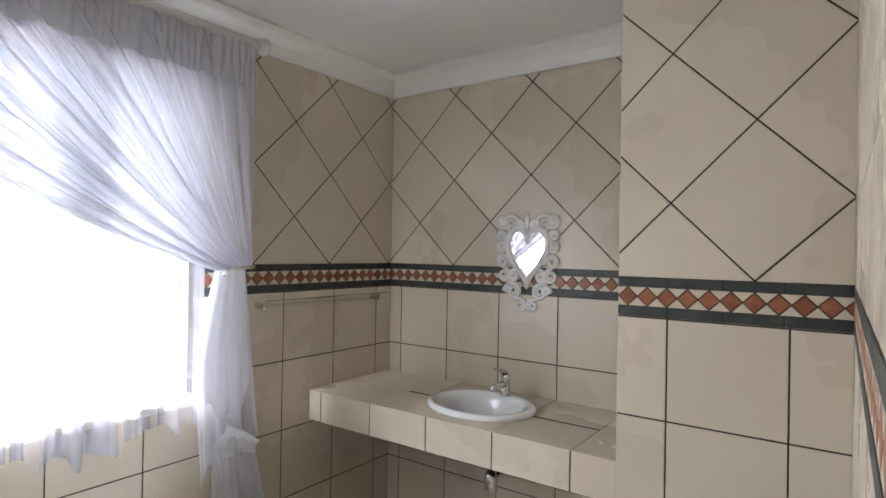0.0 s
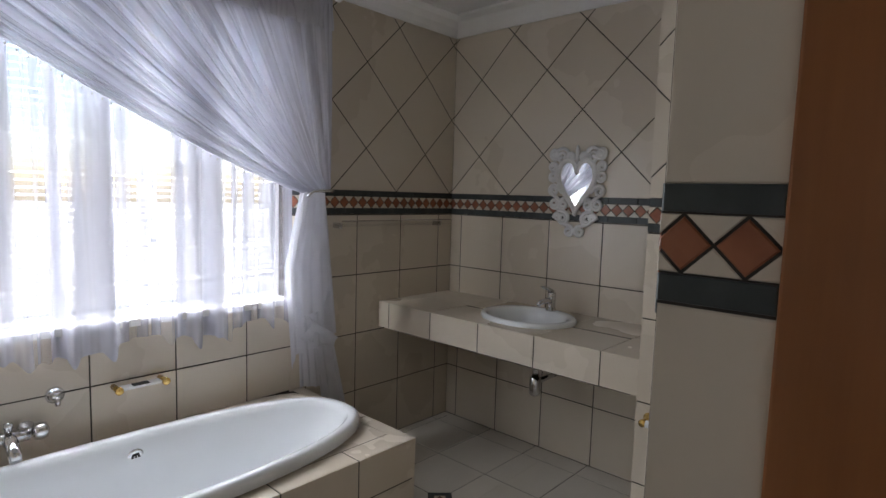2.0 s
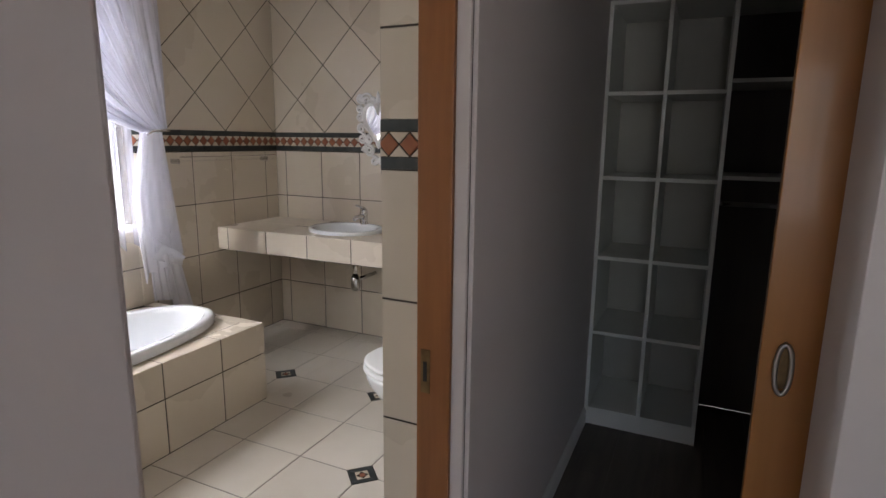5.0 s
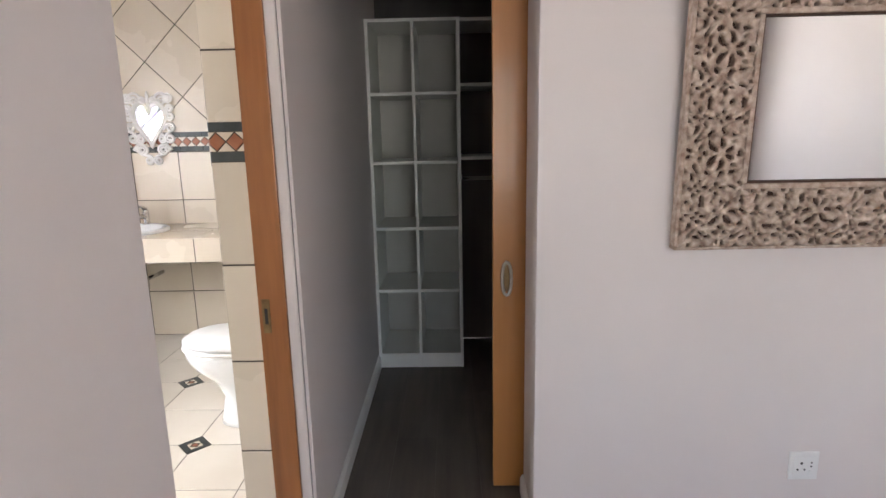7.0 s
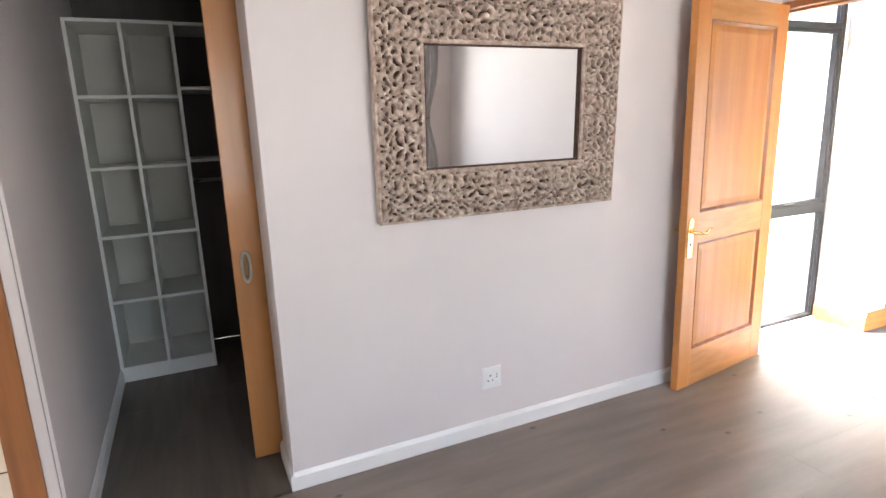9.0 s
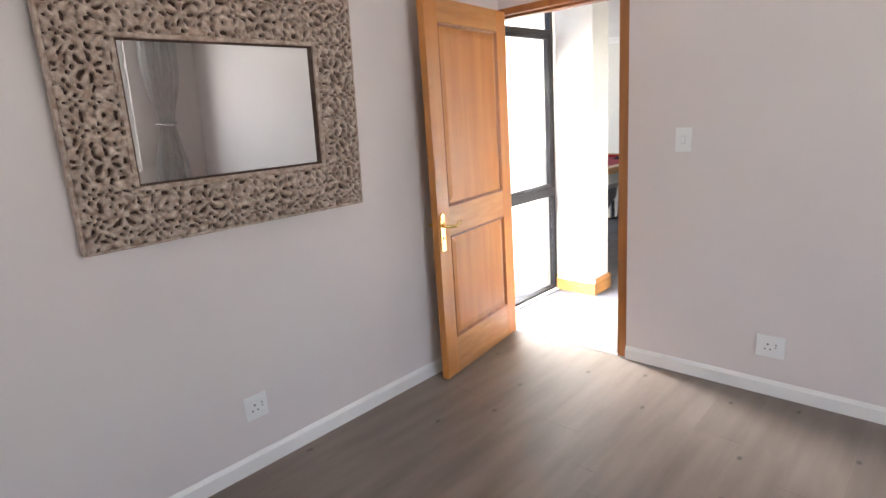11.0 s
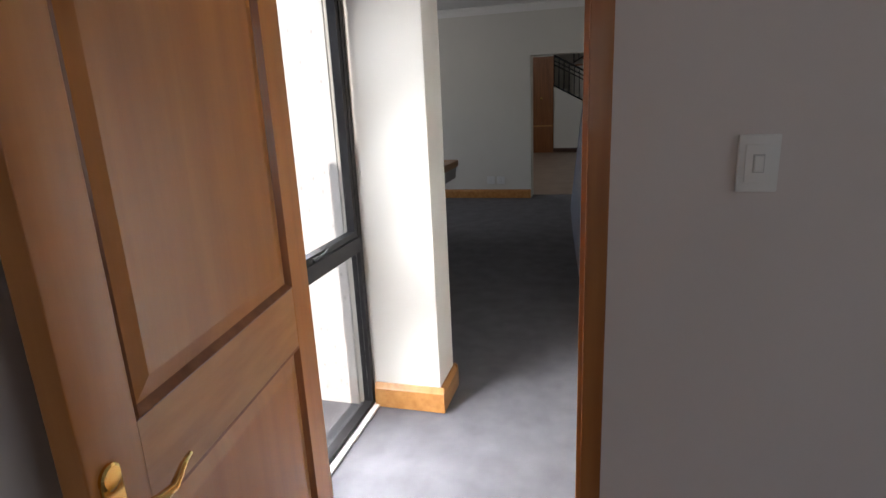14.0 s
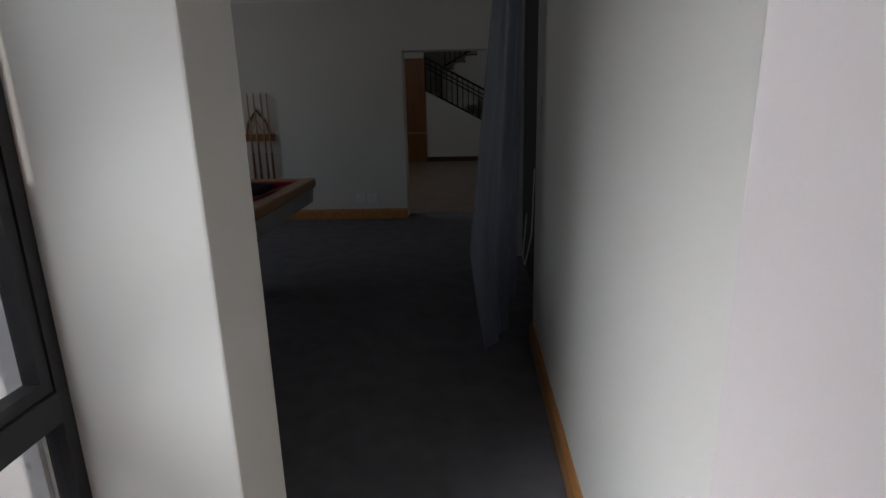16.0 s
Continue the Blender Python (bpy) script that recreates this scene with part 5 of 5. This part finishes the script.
sheet(bm, lambda u, v: Vector(((u - 0.5) * 0.42, (v - 0.5) * 0.26, 0.012 + 0.05 * (1 - (2 * u - 1) ** 4) * (1 - (2 * v - 1) ** 4) * (0.7 + 0.3 * noise.noise(Vector((u * 4, v * 4, 1)))))), 20, 14)
bmesh.ops.solidify(bm, geom=bm.faces[:], thickness=0.012)
part("fold", bm, NAVY, cloth, smooth=True)

rack = thing("cue_rack", (10.31, 2.30, 0.36), "wooden wall rack holding five pool cues", "cue rack")
part("lower_shelf", boxes((-0.09, 0, -0.19, 0.19, 0.0, 0.03), bevel=0.004), JAMBWOOD, rack)
part("upper_bar", boxes((-0.06, 0, -0.19, 0.19, 0.58, 0.66), bevel=0.004), JAMBWOOD, rack)
bm = bmesh.new()
tube(bm, [(-0.02, -0.13, 0.66), (-0.02, -0.11, 0.78), (-0.02, -0.05, 0.86), (-0.02, 0.0, 0.93), (-0.02, 0.05, 0.86), (-0.02, 0.11, 0.78), (-0.02, 0.13, 0.66)], 0.012, 8)
part("crest", bm, JAMBWOOD, rack, "pointed wooden crest")
part("triangle", tube(bmesh.new(), [(-0.05, -0.09, 0.62), (-0.05, 0.09, 0.62), (-0.05, 0.0, 0.82)], 0.010, 6, closed=True), CUEWOOD, rack)
for i, y in enumerate((-0.15, -0.085, 0.0, 0.07, 0.145)):
    cue = thing("pool_cue", (10.25, 2.30 + y, 0.39), "maple pool cue standing in the wall rack", "cue", "cues in the rack")
    part("butt", lathe(bmesh.new(), [(0.0, 0.0), (0.0145, 0.002), (0.014, 0.30), (0.012, 0.42)], seg=10), JAMBWOOD, cue, smooth=True)
    part("shaft", lathe(bmesh.new(), [(0.012, 0.42), (0.009, 0.75), (0.0068, 1.08), (0.0, 1.085)], seg=10), CUEWOOD, cue, smooth=True)
boxs = thing("ball_box", (10.22, 2.36, 0.0), "dark wooden box standing on the carpet under the cue rack", "box")
part("body", boxes((-0.06, 0.06, -0.12, 0.12, 0.0, 0.22), bevel=0.006), RECESS, boxs)
part("lid", boxes((-0.064, 0.064, -0.124, 0.124, 0.221, 0.245), bevel=0.005), JAMBWOOD, boxs)
for y in (1.02, 1.16):
    wall_plate("power_socket", (10.31, y, 0.25), -90, 0.11, 0.11, "white power socket on the games room end wall", "socket", "switch")

gc = thing("grey_curtain", (6.45, -0.42, 0.02), "long blue-grey voile curtain hanging beside the hall wall", "curtain")


def long_fall(u, v):
    w = 0.10 + 0.42 * (0.45 + 0.55 * v)
    return Vector((0.08 + u * (0.42 + 0.35 * v), 0.0 + 0.30 * (1 - u) * (0.35 + 0.65 * v) * (1 - 0.45 * max(0, v - 0.75) * 4 * (1 - u)) + 0.05 * (0.4 + 0.6 * v) * fold(u * 1.3, 17, 0.6), 2.28 - (2.25 - 0.06 * math.sin(u * 9)) * v))


part("cloth", sheet(bmesh.new(), long_fall, 110, 44), GREYCLOTH, gc, smooth=True)
part("curtain_pole", tube(bmesh.new(), [(-0.05, 0.12, 2.29), (2.0, 0.12, 2.29)], 0.018, 12), JAMBWOOD, gc, smooth=True)
part("finial", lathe(bmesh.new(), [(0.018, 0.0), (0.03, -0.01), (0.045, -0.04), (0.03, -0.07), (0.0, -0.08)], (-0.05, 0.12, 2.29), axis="x", seg=16), JAMBWOOD, gc, smooth=True)
pd = thing("patio_door", (6.80, -0.60, 0), "door behind the curtain with a white stile and an opaque pane painted near black", "door", kind="structure")
part("stile", boxes((0.0, 0.05, -0.03, 0.03, 0.0, 2.25), bevel=0.003), WHITEWOOD, pd, "white frame stile")
# opaque sheet in place of glass; the darkness behind is its colour
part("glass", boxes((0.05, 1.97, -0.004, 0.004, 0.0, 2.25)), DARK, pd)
part("handle", tube(bmesh.new(), [(0.03, 0.03, 0.95), (0.03, 0.07, 0.95), (0.10, 0.07, 0.95)], 0.008, 8), CHROME, pd)
cord = thing("blind_cord", (6.74, -0.475, 0.45), "thin white cord hanging beside the curtain", "cord")
part("strand", tube(bmesh.new(), [(0.0, 0.0, 0.55), (0.0, 0.01, 0.2), (0.02, 0.04, 0.02), (0.06, 0.05, 0.06), (0.07, 0.03, 0.3)], 0.004, 6), PLASTIC, cord)

# ---- stair hall ----
sw = thing("panelled_door", (16.46, 1.22, 0), "dark stained two-panel door with a brass knob in the stair hall", "door")
part("leaf", boxes((0.0, 0.04, -0.42, 0.42, 0.0, 2.22), bevel=0.004), JAMBWOOD, sw)
for z0, z1 in ((0.12, 0.60), (0.72, 2.10)):
    part("panel", boxes((-0.010, 0.0, -0.32, 0.32, z0, z1), bevel=0.004), JAMBWOOD, sw)
part("rail", boxes((-0.014, 0.0, -0.42, 0.42, 0.62, 0.655), bevel=0.003), PINEH, sw, "paler horizontal rail")
part("knob", lathe(bmesh.new(), [(0.012, 0.0), (0.012, -0.03), (0.028, -0.04), (0.03, -0.055), (0.018, -0.065), (0.0, -0.066)], (0.0, -0.14, 1.28), axis="x", seg=16), BRASS, sw, "brass knob", smooth=True)
SLOPE, STX, STY = 0.545, 16.5, 0.82


def stringer(y):
    """Height of the lower flight's edge along y."""
    return 1.545 + SLOPE * (y - STY)


stair = thing("staircase", (0, 0, 0), "cream plastered dog-leg staircase", "staircase")
bm = bmesh.new()
face = [(STY, 0.0), (STY, stringer(STY)), (-2.0, max(0.05, stringer(-2.0))), (-2.0, 0.0)]
loft(bm, [[bm.verts.new((x, y, z)) for y, z in face] for x in (STX, STX + 0.09)])
part("side_wall", bm, HALLPAINT, stair)
for i in range(10):
    y = STY - 0.28 * i
    part("step", boxes((STX + 0.092, STX + 1.0, y - 0.28, y - 0.001, 0.0, max(0.12, stringer(y) - 0.06)), bevel=0.004), HALLPAINT, stair)
for i in range(9):
    y = 0.46 - 0.27 * i
    up = part("upper_step", boxes((STX + 1.1, STX + 2.05, y - 0.27, y - 0.001, 0.9 + 0.15 * i, 2.02 + 0.15 * i)), HALLPAINT, stair)
    part("tread", boxes((STX + 1.08, STX + 2.05, y - 0.28, y, 2.022 + 0.15 * i, 2.055 + 0.15 * i)), JAMBWOOD, up, "dark wooden tread")
part("landing", boxes((STX + 0.092, STX + 2.05, STY + 0.002, 2.0, 1.40, 1.50)), HALLPAINT, stair)


def iron_railing(x, y0, y1, base, slope, count):
    """A raked railing with two top bars, a bottom bar and plain balusters."""
    t = thing("stair_railing", (x, y0, base), "black wrought iron stair railing", "railing", "railings of the stairs")
    run = y1 - y0
    for nm, up, r in (("lower_rail", 0.03, 0.018), ("middle_rail", 0.50, 0.014), ("upper_rail", 0.59, 0.014), ("handrail", 0.70, 0.024)):
        part(nm, tube(bmesh.new(), [(0, 0, up), (0, run, up + slope * run)], r, 8), IRON, t)
    for i in range(count):
        y = run * i / (count - 1)
        part("baluster", tube(bmesh.new(), [(0, y, slope * y), (0, y, slope * y + 0.70)], 0.016 if i % 6 == 0 else 0.011, 6), IRON, t)
    return t


iron_railing(STX + 0.045, STY - 0.02, -1.9, stringer(STY - 0.02), SLOPE, 24)
iron_railing(STX + 1.16, 0.40, -1.9, 2.08, -0.555, 20)
skirting("baseboard_stair_hall", [((STX, -2.0), (STX, STY))], 0.10, 0.02, RECESS, "dark wooden skirting in the stair hall")

# ---- tiles of the bathroom walls ----
BZ0, BZ1 = 1.357, 1.482
ROWV, ROWU = 0.3185, 0.313
mW = plane_frame((XW - TT + TT, 0, 0), (0, 1, 0), (1, 0, 0))
square_tiles(wall_w, mW, [(1.245, YB - TT, ZB, BZ0), (-0.72, 1.245, 0.50, 0.935)], ROWU, ROWV, 0.398, ZB, TILE)
diamond_tiles(wall_w, mW, [(1.245, YB - TT, BZ1, TOP - 0.10)], 0.445, 1.925, BZ1, TILE)
border_band(wall_w, mW, 1.245, YB - TT, BZ0 + 0.002, BZ1 - 0.002, 1.925)
mB = plane_frame((0, YB, 0), (1, 0, 0), (0, -1, 0))
square_tiles(wall_b, mB, [(XW + TT, -0.582 - TT, ZB, BZ0)], ROWU, ROWV, -1.057, ZB, TILE)
diamond_tiles(wall_b, mB, [(XW + TT, -0.582 - TT, BZ1, TOP - 0.10)], 0.445, -1.65, BZ1, TILE)
border_band(wall_b, mB, XW + TT, -0.582 - TT, BZ0 + 0.002, BZ1 - 0.002, -1.65)
mP = plane_frame((0, YP, 0), (1, 0, 0), (0, -1, 0))
square_tiles(wall_p, mP, [(-0.582 - TT, X1 - TT, ZB, BZ0)], 0.325, ROWV, -0.43, ZB, TILE)
diamond_tiles(wall_p, mP, [(-0.582 - TT, X1 - TT, BZ1, TOP - 0.10)], 0.465, -0.192, BZ1, TILE)
border_band(wall_p, mP, -0.582 - TT, X1 - TT, BZ0 + 0.002, BZ1 - 0.002, -0.192)
mS = plane_frame((-0.582, 0, 0), (0, -1, 0), (-1, 0, 0))
square_tiles(wall_p, mS, [(-YB + TT, -YP, ZB, BZ0), (-YB + TT, -YP, BZ1, TOP - 0.10)], ROWU, ROWV, -YP, ZB, TILE)
border_band(wall_p, mS, -YB + TT, -YP, BZ0 + 0.002, BZ1 - 0.002, -2.1)
mR = plane_frame((0, JB, 0), (1, 0, 0), (0, -1, 0))
square_tiles(wall_1, mR, [(X1 - TT, 0.147, 0.0, 1.372), (X1 - TT, 0.147, 1.487, 2.06)], 0.34, 0.3175, X1 - TT, 0.102 - 0.3175, TILE)
border_band(wall_1, mR, X1 - TT, 0.147, 1.373, 1.487, 0.117)
mX = plane_frame((X1, 0, 0), (0, -1, 0), (-1, 0, 0))
square_tiles(wall_1, mX, [(-YP, -JB, ZB, BZ0), (-YP, -JB, BZ1, TOP - 0.10), (-JA, 1.29, ZB, BZ0), (-JA, 1.29, BZ1, TOP - 0.10)], ROWU, ROWV, -JB, ZB, TILE)
border_band(wall_1, mX, -YP, -JB, BZ0 + 0.002, BZ1 - 0.002, -1.0)
border_band(wall_1, mX, -JA, 1.29, BZ0 + 0.002, BZ1 - 0.002, 0.9)

# ---- tiles of the bathroom floor, with clipped corners at the motifs ----
mF = plane_frame((0, 0, ZB - TT), (1, 0, 0), (0, 0, 1))
FU, FV = 0.32, 0.33
CUT = 0.075
spots = set()
for i in range(-6, 3):
    for j in range(-8, 6):
        if j % 2 == 0 and j < 3 and (i + j // 2) % 2 == 0 and (i, j) != (-2, 0):
            spots.add((i, j))
for i in range(-6, 2):
    for j in range(-7, 5):
        a, b = -0.43 + i * FU + 0.0017, 0.945 + j * FV + 0.0017
        c, d = a + FU - 0.0034, b + FV - 0.0034
        poly = []
        for (x, y), key, first in (((a, b), (i, j), (0, 1)), ((c, b), (i + 1, j), (-1, 0)), ((c, d), (i + 1, j + 1), (0, -1)), ((a, d), (i, j + 1), (1, 0))):
            if key in spots:
                second = {(0, 1): (1, 0), (-1, 0): (0, 1), (0, -1): (-1, 0), (1, 0): (0, -1)}[first]
                poly += [(x + CUT * first[0], y + CUT * first[1]), (x + CUT * second[0], y + CUT * second[1])]
            else:
                poly.append((x, y))
        for lim in ((-1.27, X1 if b > JB or d < JA else 0.147, -1.28, YB - TT), (XW, -1.27, DYE, YB - TT)):
            cutp = clip(poly, *lim)
            if cutp:
                piece("tile", cutp, mF, TT, FLOORTILE, bath_floor)
for i, j in spots:
    x, y, r = -0.43 + i * FU, 0.945 + j * FV, CUT - 0.003
    if not (-1.5 < x < 0.0 and -0.6 < y < 1.9):
        continue
    if x < -1.2 and y < DYE:
        continue
    for q in range(4):
        a0 = math.pi / 2 * q
        e0, e1 = (x + r * math.cos(a0), y + r * math.sin(a0)), (x + r * math.cos(a0 + math.pi / 2), y + r * math.sin(a0 + math.pi / 2))
        f0, f1 = (x + 0.56 * r * math.cos(a0), y + 0.56 * r * math.sin(a0)), (x + 0.56 * r * math.cos(a0 + math.pi / 2), y + 0.56 * r * math.sin(a0 + math.pi / 2))
        piece("motif_border", [e0, e1, f1, f0], mF, TT, SLATE, bath_floor)
    s = 0.52 * r
    for q in range(4):
        a0 = math.pi / 2 * q
        piece("motif_corner", [(x + s * math.cos(a0), y + s * math.sin(a0)), (x + s * 0.72 * math.cos(a0 + math.pi / 4) * 0.98, y + s * 0.72 * math.sin(a0 + math.pi / 4) * 0.98), (x + s * 0.45 * math.cos(a0), y + s * 0.45 * math.sin(a0)), (x + s * 0.72 * math.cos(a0 - math.pi / 4) * 0.98, y + s * 0.72 * math.sin(a0 - math.pi / 4) * 0.98)], mF, TT, TILE, bath_floor)
    piece("motif_centre", [(x + s * 0.42, y), (x, y + s * 0.42), (x - s * 0.42, y), (x, y - s * 0.42)], mF, TT, TERRA, bath_floor)
piece("threshold_tile", [(0.15, JA + 0.013), (0.268, JA + 0.013), (0.268, JB - 0.023), (0.15, JB - 0.023)], mF, TT, JAMBWOOD, bath_floor)

# ---- laminate planks ----
mL = plane_frame((0, 0, -0.008), (1, 0, 0), (0, 0, 1))
rng = random.Random(5)
y = 0.43
while y > -3.9:
    x = X2 - rng.random() * 1.2
    while x < 3.84:
        poly = clip([(x + 0.0002, y - 0.1918), (x + 1.2004, y - 0.1918), (x + 1.2004, y), (x + 0.0002, y)], X2, 3.836, -3.9, 0.43)
        if poly:
            piece("plank", poly, mL, 0.008, LAMINATE, bed_floor)
        x += 1.2006
    y -= 0.192
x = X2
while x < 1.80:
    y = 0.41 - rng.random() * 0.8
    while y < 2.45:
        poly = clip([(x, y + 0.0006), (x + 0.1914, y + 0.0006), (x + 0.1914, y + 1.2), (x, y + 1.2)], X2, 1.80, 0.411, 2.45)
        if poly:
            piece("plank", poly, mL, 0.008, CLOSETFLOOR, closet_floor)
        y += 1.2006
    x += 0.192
